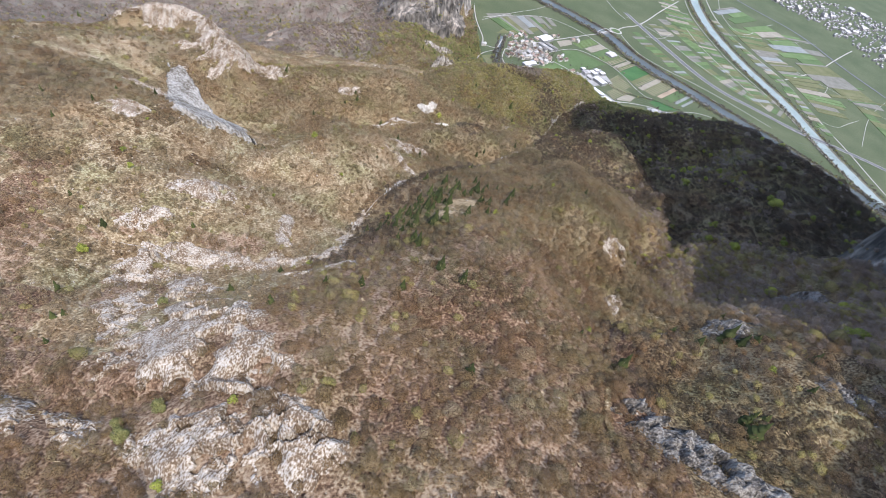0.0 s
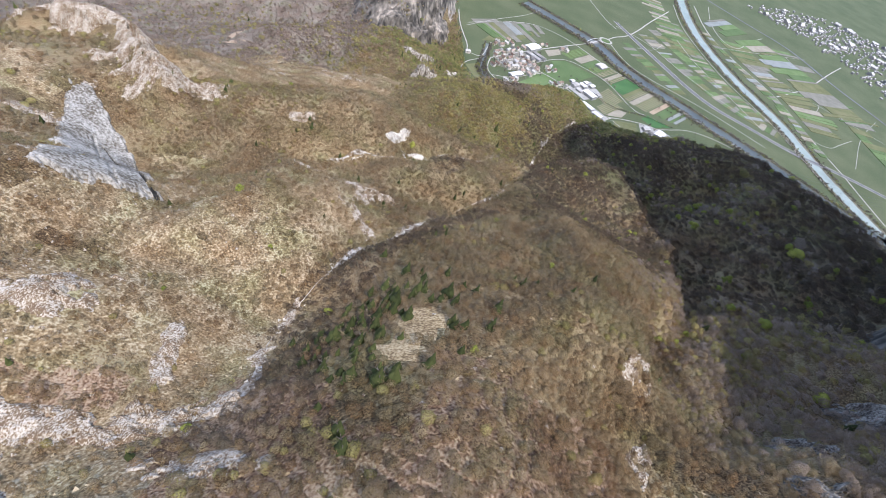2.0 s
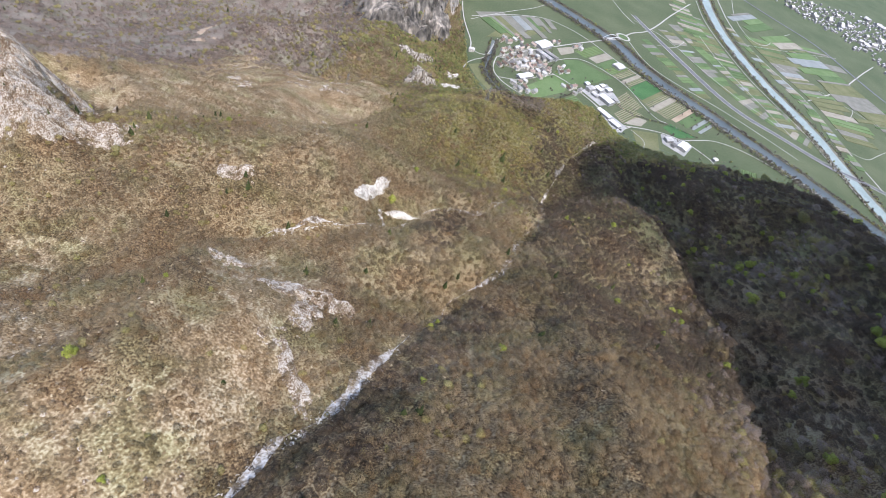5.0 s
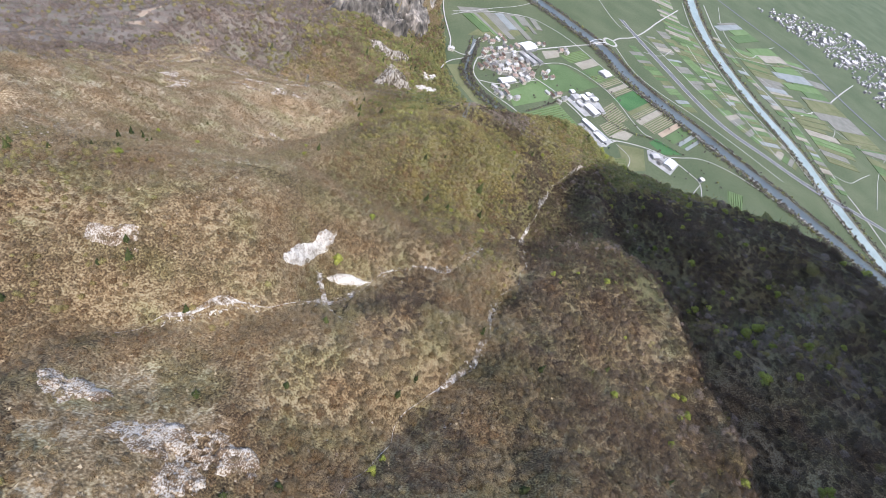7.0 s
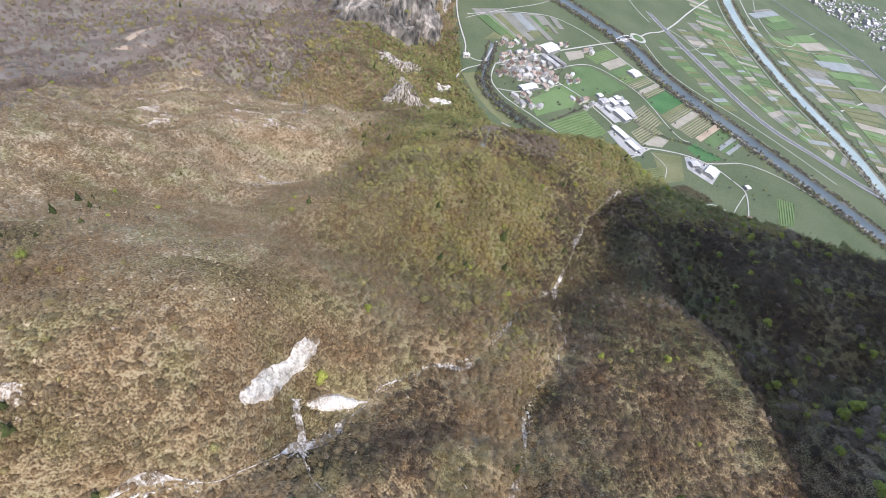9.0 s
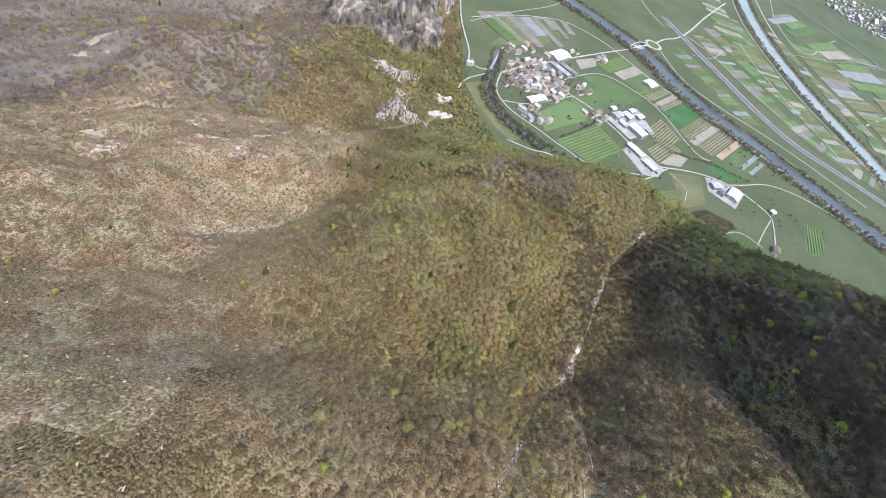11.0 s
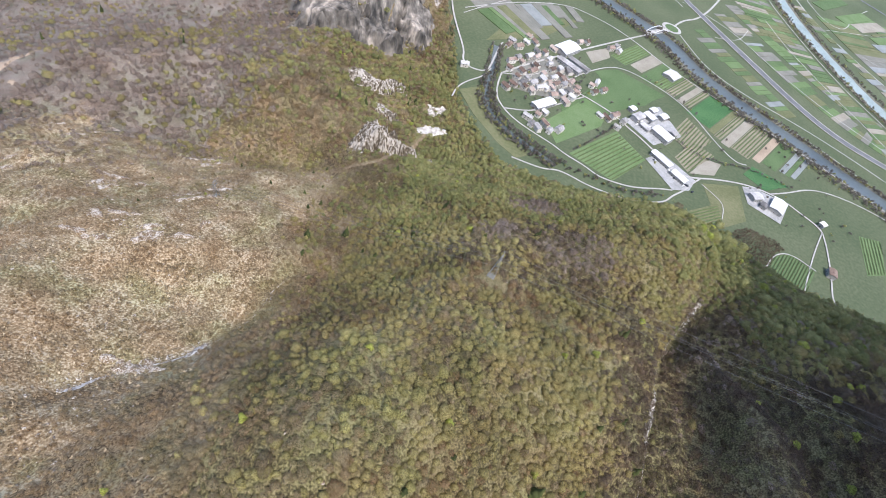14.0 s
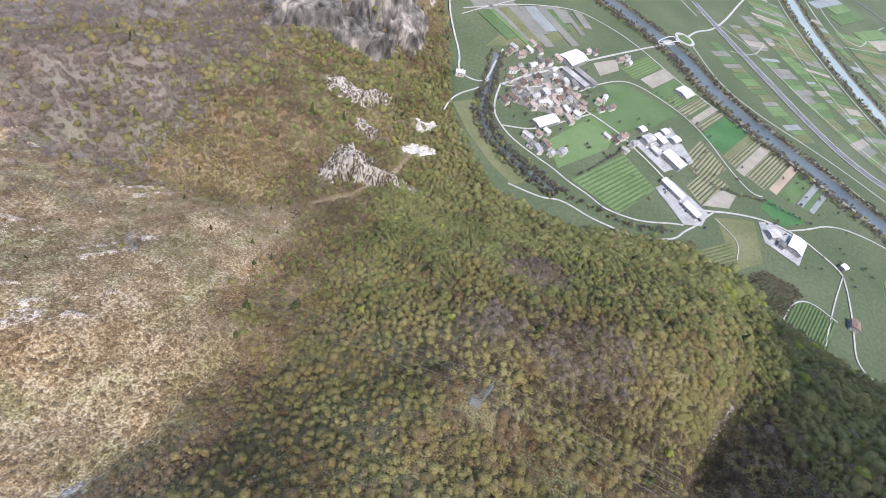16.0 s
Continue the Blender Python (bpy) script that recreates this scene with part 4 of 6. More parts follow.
def twiggy_model(twigs, spread, tall, seed):
    """A small leafless tree: trunk, a thin haze of fine twigs round the middle, and branches fanning up and out."""
    g = np.random.default_rng(seed)
    lean = g.normal(0, 0.08, 2) * tall
    r = 0.03 * tall
    verts = [np.array([(r, 0, -0.8), (-r / 2, r * 0.87, -0.8), (-r / 2, -r * 0.87, -0.8), (lean[0], lean[1], tall * 0.9)])]
    faces, shade = [np.array([(0, 1, 3), (1, 2, 3), (2, 0, 3)])], [np.full(3, 0.1)]
    core = ICO * g.uniform(0.6, 1.25, (11, 1)) * (spread * 0.74, spread * 0.74, tall * 0.36) + (lean[0] * 0.6, lean[1] * 0.6, tall * 0.46)
    faces.append(ICO_FACES + 4)
    shade.append(np.full(len(ICO_FACES), g.normal(-0.08, 0.08)))
    verts.append(core)
    k = 15
    for _ in range(twigs):
        a, out = g.uniform(0, 6.283), spread * g.uniform(0.35, 1.15)
        tip = np.array((lean[0] + math.cos(a) * out, lean[1] + math.sin(a) * out, tall * g.uniform(0.55, 1.12) * (1.15 - 0.4 * out / spread)))
        foot = tip * (g.uniform(0.2, 0.5),) * 3
        side = np.cross(tip - foot, g.normal(0, 1, 3))
        side *= spread * g.uniform(0.05, 0.11) / (np.linalg.norm(side) + 1e-6)
        verts.append(np.array([foot - side, foot + side, tip]))
        faces.append(np.array([(k, k + 1, k + 2)]))
        shade.append(np.full(1, g.normal(0.12, 0.2)))
        k += 3
    return np.concatenate(verts), np.concatenate(faces), np.concatenate(shade)


def conifer(tiers, spread, tall, seed):
    """A small evergreen: a trunk and ragged, drooping whorls of branches."""
    g = np.random.default_rng(seed)
    verts = [np.array([(0.12, 0, -0.6), (-0.06, 0.1, -0.6), (-0.06, -0.1, -0.6), (0, 0, tall * 0.95)])]
    faces, shade = [np.array([(0, 1, 3), (1, 2, 3), (2, 0, 3)])], [np.full(3, -0.3)]
    k = 4
    for i in range(tiers):
        f = i / tiers
        z, r, n = tall * (0.12 + 0.8 * f), spread * (1.05 - f), 9
        a = (np.arange(n) + g.uniform(-0.3, 0.3, n)) * 6.283 / n + g.uniform(0, 6)
        rr = r * g.uniform(0.55, 1.15, n)
        rim = np.c_[np.cos(a) * rr, np.sin(a) * rr, z - 0.3 * rr + g.normal(0, 0.05 * tall / tiers, n)]
        verts.append(np.r_[rim, [(0, 0, z + tall * 1.5 / tiers)]])
        faces.append(np.array([(k + j, k + (j + 1) % n, k + n) for j in range(n)]))
        shade.append(g.normal(0, 0.12, n))
        k += n + 1
    return np.concatenate(verts), np.concatenate(faces), np.concatenate(shade)


def woods(name, parts, mat):
    """One mesh out of the planted trees: places, faces and a tint for each face."""
    shift, verts, faces, tint = 0, [], [], []
    for v, f, t in parts:
        verts.append(v)
        faces.append(f + shift)
        tint.append(t)
        shift += len(v)
    verts, faces, tint = np.concatenate(verts), np.concatenate(faces), np.concatenate(tint)
    me = bpy.data.meshes.new(name)
    me.vertices.add(len(verts))
    me.vertices.foreach_set("co", verts.astype(np.float32).ravel())
    me.loops.add(3 * len(faces))
    me.loops.foreach_set("vertex_index", faces.astype(np.int32).ravel())
    me.polygons.add(len(faces))
    me.polygons.foreach_set("loop_start", np.arange(0, 3 * len(faces), 3, dtype=np.int32))
    me.update(calc_edges=True)
    me.attributes.new("tint", "FLOAT", "FACE").data.foreach_set("value", tint.astype(np.float32))
    me.materials.append(mat)
    me.shade_smooth()
    return new(name, me)


def plant(x, y, models, scale, sink=0.0):
    """All the trees at the places, with a random turn and stature, and a tint for each tree."""
    n = len(x)
    which = rng.integers(0, len(models), n)
    turn = rng.uniform(0, 6.283, n)
    tall = scale * rng.uniform(0.8, 1.25, n)
    tone = np.clip(0.5 + (rng.random(n) - 0.5) * 0.7 + (fractal(x, y, 20, 3, 1) - 0.5) * 1.7, 0, 1)
    z = ground_z(x, y) - sink
    out = []
    for k, (verts, faces, shade) in enumerate(models):
        w = np.where(which == k)[0]
        c, s = (np.cos(turn[w]) * scale[w])[:, None], (np.sin(turn[w]) * scale[w])[:, None]
        px = c * verts[None, :, 0] - s * verts[None, :, 1] + x[w, None]
        py = s * verts[None, :, 0] + c * verts[None, :, 1] + y[w, None]
        pz = verts[None, :, 2] * tall[w, None] + z[w, None]
        f = faces[None] + (np.arange(len(w)) * len(verts))[:, None, None]
        t = np.clip(tone[w, None] + shade[None], 0, 1)
        out.append((np.stack([px, py, pz], -1).reshape(-1, 3), f.reshape(-1, 3), t.ravel()))
    return out


def scatter(x0, x1, y0, y1, step):
    a, b = np.meshgrid(np.arange(x0, x1, step), np.arange(y0, y1, step))
    a = a.ravel() + rng.uniform(-0.48, 0.48, a.size) * step
    b = b.ravel() + rng.uniform(-0.48, 0.48, b.size) * step
    return a, b


CLEAR = {"upper": 2.3, "main": 1.5, "west": 1.6, "curl": 1.6, "north_west": 1.7}


CUT = [(-12, 600), (0, 595), (9, 591), (31, 588), (48, 582)]


def wooded(x, y):
    """Share of the ground under trees."""
    d = np.ones(np.shape(x))
    west = smoothstep(-20, -70, x)
    d = d - 0.38 * open_slope(x, y) - 0.1 * west * smoothstep(110, 140, y) * smoothstep(460, 380, y)
    d = d - 0.2 * smoothstep(-80, -135, x) * smoothstep(470, 530, y) * smoothstep(790, 700, y)
    d = d - 0.75 * smoothstep(9, 4, np.hypot(x, (y - 161) * 0.8)) - 0.6 * smoothstep(8, 3, np.hypot(x + 3, y - 144))
    d = d - 0.55 * smoothstep(7, 3, distance_to(CUT, x, y))
    d = d * (0.92 + 0.3 * fractal(x, y, 24, 3, 4))
    wall = np.hypot(ground_z(x + 4, y) - ground_z(x - 4, y), ground_z(x, y + 4) - ground_z(x, y - 4)) / 8
    d = d * (1 - 0.8 * smoothstep(1.3, 1.9, wall) * smoothstep(880, 920, y))
    for name, line in STREAMS.items():
        d = np.where(distance_to(line, x, y) < CLEAR[name], 0, d)
    for line in HILL_TRACKS.values():
        d = np.where(distance_to(line, x, y) < 3.5, 0, d)
    d = np.where(np.hypot(x + 8, y - 598) < 5, 0, d)
    for cx, cy, rx, ry, turn, share in BARE_SPOTS:
        c, s = math.cos(radians(turn)), math.sin(radians(turn))
        u, v = ((x - cx) * c + (y - cy) * s) / rx, (-(x - cx) * s + (y - cy) * c) / ry
        r = np.hypot(u, v)
        d = np.where(r < 1.0, d * share, d)
    return np.where(in_valley(x, y) > -3, 0, d)


near = [np.concatenate(v) for v in zip(scatter(-215, 120, 8, 470, 2.45), scatter(120, 200, 60, 470, 3.2), scatter(-215, -90, 470, 770, 2.6), scatter(-90, 180, 470, 600, 2.4), scatter(-90, 180, 600, 770, 2.3), scatter(200, 265, 60, 470, 3.6), scatter(180, 265, 470, 770, 3.6))]
away = [scatter(-330, -215, 60, 560, 4.6), scatter(-330, -215, 560, 1000, 4.4), scatter(-215, 260, 770, 1010, 3.7), scatter(265, 420, 200, 860, 5.6), scatter(-700, -330, 300, 1400, 9.0), scatter(-330, -110, 1000, 1400, 6.0), scatter(-110, -20, 1010, 1240, 3.6), scatter(-125, -50, 900, 1010, 3.8), scatter(-330, -215, -150, 60, 6), scatter(-215, 430, -150, 8, 7), scatter(265, 440, 0, 200, 7), scatter(-560, -330, -100, 300, 10)]
far_x, far_y = np.concatenate([a for a, _ in away]), np.concatenate([b for _, b in away])
KINDS = {}
LAST_SPUR = [(96, 500), (92, 540), (104, 580), (112, 620), (120, 640)]
for x, y, size, full in ((*near, 1.0, True), (far_x, far_y, 1.6, False)):
    keep = rng.random(len(x)) < wooded(x, y)
    x, y = x[keep], y[keep]
    patch, patch2 = fractal(x, y, 70, 3, 0), fractal(x, y, 45, 3, 5)
    east = smoothstep(120, 160, x - 0.06 * y + 30)
    # the western term adds lighter budding trees to brighten a slope turned from the sun
    green = 0.10 + 0.09 * smoothstep(200, 420, y) + 0.3 * smoothstep(-30, -70, x) * smoothstep(470, 520, y) * smoothstep(640, 600, y) + 0.62 * smoothstep(495, 580, y) * smoothstep(-85, -45, x) + 0.25 * smoothstep(700, 800, y)
    green = green + 0.12 * smoothstep(380, 460, y) * smoothstep(-40, 0, x) + 0.12 * east + (patch - 0.5) * 0.9
    green = green * (0.3 + 0.7 * smoothstep(230, 380, y + 0.8 * np.maximum(x, 0)))
    for bx, by, br in ((19, 693, 24), (28, 628, 28), (-7, 632, 18), (3, 599, 12), (-62, 470, 24), (14, 720, 10)):
        green = green - 0.9 * smoothstep(br, br * 0.4, np.hypot(x - bx, y - by))
    cut_line = smoothstep(10, 5, distance_to(CUT, x, y))
    green = green - 0.6 * cut_line
    rust = 0.20 + 0.45 * smoothstep(190, 110, y) * smoothstep(-110, -70, x) + 0.35 * smoothstep(45, 80, x) * smoothstep(300, 350, y) * smoothstep(500, 470, y) + 0.25 * smoothstep(440, 475, y) * smoothstep(560, 510, y) * smoothstep(-60, -20, x) + 0.7 * cut_line - 0.25 * smoothstep(600, 680, y) + 0.25 * smoothstep(0, -60, x) * smoothstep(480, 380, y) + (patch2 - 0.5) * 0.9
    pine = 0.002 + 0.26 * smoothstep(30, 10, np.hypot(x + 8, (y - 160) * 0.75)) * (1 - open_slope(x, y)) + 0.03 * smoothstep(32, 12, np.hypot(x - 90, y - 92)) + 0.012 * smoothstep(0.6, 0.75, patch)
    pine = pine * smoothstep(200, 150, x)
    green = green + 0.15 * smoothstep(46, 26, np.hypot(x - 88, y - 92))
    dark_end = smoothstep(26, 10, distance_to(LAST_SPUR, x, y))
    green, rust = green - 0.7 * dark_end, rust - 0.3 * dark_end
    roll = rng.random(len(x))
    kind = np.where(roll < pine, 3, np.where(roll < pine + np.clip(green, 0, 0.85), 2, np.where(rng.random(len(x)) < np.clip(rust, 0, 0.8), 1, 0)))
    kind = np.where((rng.random(len(x)) < 0.0015 + 0.014 * east) & (kind < 3), 4, kind)
    leafy = smoothstep(620, 690, y + (patch2 - 0.5) * 120) * smoothstep(-110 - 110 * smoothstep(720, 800, y), -60 - 110 * smoothstep(720, 800, y), x)
    kind = np.where((kind == 2) & (rng.random(len(x)) < 0.75 * leafy), 5, kind)
    remote = np.maximum(far_woods(x, y), 0.85 * smoothstep(95, 150, x) * smoothstep(720, 600, y + 0.3 * (x - 150)))
    remote = np.maximum(remote, 0.8 * dark_end)
    for bx, by, br in ((19, 693, 26), (30, 634, 30), (-4, 640, 20)):
        remote = np.maximum(remote, 0.95 * smoothstep(br, br * 0.3, np.hypot(x - bx, y - by)))
    greyed = np.where(kind < 2, 0.93, 0.62 * smoothstep(0.62, 0.5, patch2)) * remote
    kind = np.where((kind < 3) & (rng.random(len(x)) < greyed), 7, kind)
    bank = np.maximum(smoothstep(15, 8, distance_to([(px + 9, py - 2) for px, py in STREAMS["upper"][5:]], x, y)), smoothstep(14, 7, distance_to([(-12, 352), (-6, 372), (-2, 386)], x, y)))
    # on spur, gully bank and knoll these darker trees stand in for shade
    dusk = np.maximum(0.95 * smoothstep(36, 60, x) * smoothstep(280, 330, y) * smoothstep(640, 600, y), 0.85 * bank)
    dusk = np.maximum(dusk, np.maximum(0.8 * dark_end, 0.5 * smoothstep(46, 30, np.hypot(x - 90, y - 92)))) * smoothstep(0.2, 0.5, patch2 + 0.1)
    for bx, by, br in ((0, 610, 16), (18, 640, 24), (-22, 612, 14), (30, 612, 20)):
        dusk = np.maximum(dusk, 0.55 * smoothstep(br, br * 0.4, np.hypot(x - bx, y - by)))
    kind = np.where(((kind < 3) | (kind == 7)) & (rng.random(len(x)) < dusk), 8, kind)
    # second term: paler trees stand in for light on the dim west slope
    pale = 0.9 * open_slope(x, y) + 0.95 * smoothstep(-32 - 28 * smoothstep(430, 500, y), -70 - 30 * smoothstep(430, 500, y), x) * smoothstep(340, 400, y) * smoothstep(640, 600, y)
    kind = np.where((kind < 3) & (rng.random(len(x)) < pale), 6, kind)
    scale = rng.uniform(0.65, 1.3, len(x)) * (1 - 0.15 * smoothstep(0, -50, x) * smoothstep(270, 310, y) * smoothstep(500, 440, y)) * np.where(rng.random(len(x)) < 0.1, 1.55, 1.0) * np.where(size > 1, 1.6, 1.0) * (0.95 + 0.45 * east) * (1 - 0.35 * open_slope(x, y)) * np.where(kind == 3, 1.45, 1.0)
    for k in range(9):
        KINDS.setdefault(k, []).append((x[kind == k], y[kind == k], scale[kind == k], full))
MODELS = {
    0: lambda n, t: [twiggy_model(t, 1.95, 2.5, s) for s in range(8)],
    1: lambda n, t: [twiggy_model(t, 1.8, 2.2, s + 20) for s in range(8)],
    2: lambda n, t: [twiggy_model(t, 1.85, 2.5, s + 40) for s in range(8)],
    3: lambda n, t: [conifer(n + 2, 1.1, 3.2, s + 60) for s in range(5)],
    7: lambda n, t: [twiggy_model(t, 1.95, 2.5, s + 220) for s in range(8)],
    8: lambda n, t: [twiggy_model(t, 1.95, 2.4, s + 260) for s in range(8)],
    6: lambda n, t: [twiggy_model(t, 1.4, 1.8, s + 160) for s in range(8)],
    5: lambda n, t: [tree_model(n, t, 1.95, 2.7, s + 120) for s in range(8)],
    4: lambda n, t: [tree_model(n + 1, t, 1.8, 3.2, s + 80) for s in range(5)],
}
WOODS = {
    0: ("bare_woods", BARE, "bare grey-brown deciduous trees covering the mountainside"),
    1: ("rusty_scrub", RUST, "rusty brown oak scrub with dry leaves on the slope"),
    2: ("budding_woods", BUD, "olive-green trees coming into bud on the slope"),
    3: ("juniper_bushes", PINE, "dark green junipers and pines among bare trees"),
    7: ("grey_woods", GREY, "grey-brown leafless woods, with haze in their colour on the far hillside"),
    8: ("dark_and_shaded_woods", DUSK, "dark brown leafless woods along the gullies and the spur, shade painted into their colour"),
    6: ("pale_and_lit_scrub", SCRUB, "pale leafless scrub on the dry open slope, light painted in where the slope is dim"),
    5: ("green_woods", GREEN, "green leafing trees closing over the lower slope"),
    4: ("leafing_trees", FRESH, "yellow-green early leafing trees dotted over the woods"),
}
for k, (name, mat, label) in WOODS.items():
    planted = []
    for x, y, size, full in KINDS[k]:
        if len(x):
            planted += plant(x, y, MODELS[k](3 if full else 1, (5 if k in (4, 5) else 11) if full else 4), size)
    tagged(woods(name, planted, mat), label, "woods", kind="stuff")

# low bushes, tufts and stones between the trees
x, y = (np.concatenate(v) for v in zip(scatter(-215, 30, 20, 480, 2.6), scatter(-330, -70, 440, 790, 2.4)))
keep = (wooded(x, y) > 0.05) & (np.hypot(x + 2, y - 155) > 16) & (rng.random(len(x)) < 0.85 * np.maximum(open_slope(x, y), 0.85 * smoothstep(0, -50, x) * smoothstep(270, 310, y) * smoothstep(640, 600, y)))
x, y = x[keep], y[keep]
tagged(woods("low_scrub", plant(x, y, [twiggy_model(5, 1.15, 1.2, s + 300) for s in range(6)], rng.uniform(0.6, 1.25, len(x))), SCRUB), "low pale bushes covering the dry open slope", "scrub", kind="stuff")
x, y = (np.concatenate(v) for v in zip(scatter(-215, 200, 8, 480, 3.6), scatter(-330, -70, 480, 790, 2.8)))
keep = (wooded(x, y) > 0.05) & (rng.random(len(x)) < 0.3 + 0.6 * open_slope(x, y))
x, y = x[keep], y[keep]


def loose(triangle_list):
    v = np.array(triangle_list, float).reshape(-1, 3)
    return v, np.arange(len(v)).reshape(-1, 3), np.zeros(len(v) // 3)


tuft = [loose([[(g.normal(0, 0.35), g.normal(0, 0.35), 0), (g.normal(0, 0.35), g.normal(0, 0.35), 0), (g.normal(0, 0.4), g.normal(0, 0.4), g.uniform(0.15, 0.45))] for _ in range(5)]) for g in (np.random.default_rng(s) for s in range(6))]
planted = plant(x, y, tuft, rng.uniform(0.6, 1.2, len(x)))
GRASS = material("dry grass tufts", [(0.0, (0.19, 0.135, 0.075)), (0.5, (0.34, 0.26, 0.155)), (1.0, (0.50, 0.425, 0.29))], 0.05, 4, tint=0.7)
tagged(woods("dry_grass", planted, GRASS), "tufts of dry straw-coloured grass between the trees", "grass", kind="stuff")
x, y = scatter(-330, 60, 20, 760, 4.2)
stony = fractal(x, y, 40, 3, 3)
keep = (rng.random(len(x)) < smoothstep(0.5, 0.72, stony) * (0.25 + 0.6 * smoothstep(-40, -100, x))) & (in_valley(x, y) < -20)
x, y = x[keep], y[keep]
stone = [loose([[(0, 0, 0.55), (math.cos(a) * r0, math.sin(a) * r0, -0.1), (math.cos(a + 1.05) * r1, math.sin(a + 1.05) * r1, -0.1)] for a, r0, r1 in zip(np.arange(6) * 1.05, g.uniform(0.4, 1.1, 6), np.roll(g.uniform(0.4, 1.1, 6), 1))]) for g in (np.random.default_rng(s) for s in range(6))]
tagged(woods("loose_stones", plant(x, y, stone, rng.uniform(0.35, 1.1, len(x))), ROCK), "loose pale stones lying on the open slope", "stones", kind="stuff")


def lone_tree(x, y, tall, mat, label, seed, pine=False):
    """A tree that stands out: trunk with limbs, and a crown of many leaf tufts."""
    z = float(ground_z(x, y))
    root = tagged(new("tree"), label, "tree")
    root.location = (x, y, z)
    bm = bmesh.new()
    bmesh.ops.create_cone(bm, segments=7, radius1=0.05 * tall, radius2=0.02 * tall, depth=tall * 0.7, matrix=Matrix.Translation((0, 0, tall * 0.32)))
    for k in range(5):
        m = Matrix.Translation((0, 0, tall * (0.35 + 0.07 * k))) @ Euler((0, radians(48), 2.4 * k)).to_matrix().to_4x4() @ Matrix.Translation((0, 0, tall * 0.16))
        bmesh.ops.create_cone(bm, segments=5, radius1=0.018 * tall, radius2=0.006 * tall, depth=tall * 0.32, matrix=m)
    part("trunk", bm, BARK, root)
    model = conifer(9, tall * 0.26, tall, seed) if pine else tree_model(9, 26, tall * 0.36, tall * 0.95, seed)
    verts, faces, shade = model
    crown = woods("crown", [(verts, faces[3:], np.clip(0.5 + shade[3:] * 1.6, 0, 1))], mat)
    crown.parent = root
    return root


for k, (x, y, t) in enumerate([(-6, 132, 6), (-20, 138, 5), (-14, 150, 5), (-4, 163, 5.5), (8, 172, 4.5), (-12, 172, 5), (14, 182, 4), (4, 190, 4), (18, 160, 4.5), (30, 196, 4), (-56, 299, 4), (-99, 334, 4.5), (-35, 275, 4), (1, 327, 4), (-77, 329, 3.5), (20, 171, 5), (-8, 112, 5), (82, 74, 5), (-10, 116, 5), (1, 98, 5), (8, 93, 4.5), (-19, 90, 4), (-35, 157, 4)]):
    lone_tree(x, y, t * 1.35, PINE, "dark green pine standing among bare scrub", k + 100, True)
for k, (x, y, t) in enumerate([(-73, 75, 4.5), (-45, 38, 4.5), (-48, 30, 5), (-52, 33, 3.5)]):
    lone_tree(x, y, t, GREEN, "dense olive-green bush beside the limestone slab", k + 180)
for k, (x, y, t) in enumerate([(168, 402, 7), (96, 371, 5), (203, 467, 9), (212, 474, 8), (186, 440, 6), (150, 520, 5), (232, 520, 6), (176, 560, 6), (140, 470, 5), (132, 375, 4.5), (165, 391, 4.5), (201, 453, 7), (181, 459, 5), (169, 489, 5), (243, 451, 6), (208, 426, 6), (214, 475, 8), (127, 573, 5), (-88, 224, 5), (-117, 93, 5)]):
    lone_tree(x, y, t, FRESH, "bright yellow-green tree in fresh leaf on the dark slope", k + 130)


# ---- the valley floor: roads, rivers, fields ----
def road(name, width, *line):
    tagged(ribbon(name, line, width * 0.46, ROAD, 0.72, 6.0, flat=0.0), "pale narrow road across the valley fields", "road", kind="structure")


road("main_road", 6, (201, 1270), (165, 1230), (94, 1144), (53, 1092), (23, 1054), (3, 1027), (-12, 1004))
road("levee_road", 4, (-12, 1004), (-13, 978), (-10, 955), (0, 941), (13, 929), (35, 919), (59, 911), (74, 902), (95, 896), (110, 887), (129, 887), (150, 890), (182, 905), (194, 909))
road("village_road", 5, (31, 1039), (59, 1029), (93, 1021), (127, 1008), (140, 995), (160, 981), (179, 963), (191, 951), (203, 941), (219, 942), (249, 956), (284, 967), (311, 969), (337, 964), (354, 953), (371, 942), (376, 933))
road("field_road", 4, (321, 968), (348, 984), (375, 1004), (406, 1014), (455, 1012), (530, 985), (600, 950))
road("foot_road", 4, (20, 868), (53, 867), (66, 874), (80, 873), (97, 868), (119, 867), (135, 867), (158, 873), (184, 885), (194, 901), (207, 914), (221, 935), (230, 946))
road("west_road", 4.5, (-112, 1180), (-96, 1112), (-81, 1070), (-61, 1023), (-59, 1002), (-50, 992), (-32, 993), (-26, 1008), (-25, 1040), (-21, 1071))
road("slope_road", 3.5, (-25, 1006), (-30, 985), (-47, 963), (-54, 945), (-55, 928))
road("river_road", 4, (-80, 1120), (-32, 1176), (9, 1212), (55, 1241), (89, 1238), (123, 1229), (156, 1211), (204, 1173), (250, 1148), (303, 1123), (353, 1099), (394, 1076), (434, 1054), (500, 1012), (570, 970), (640, 920))
road("orchard_road", 3.5, (65, 1039), (90, 1078), (118, 1110), (140, 1121), (170, 1115), (207, 1099), (235, 1073), (259, 1031), (283, 1003), (297, 1007))
road("hall_road", 4, (0, 941), (33, 954), (63, 990), (90, 1021))
road("farm_road", 4, (376, 933), (375, 911), (368, 869), (356, 823), (379, 812))
road("vineyard_track", 2.6, (288, 842), (303, 868), (324, 879), (350, 866))
road("meadow_track", 2.2, (231, 938), (251, 923), (254, 912), (249, 892))
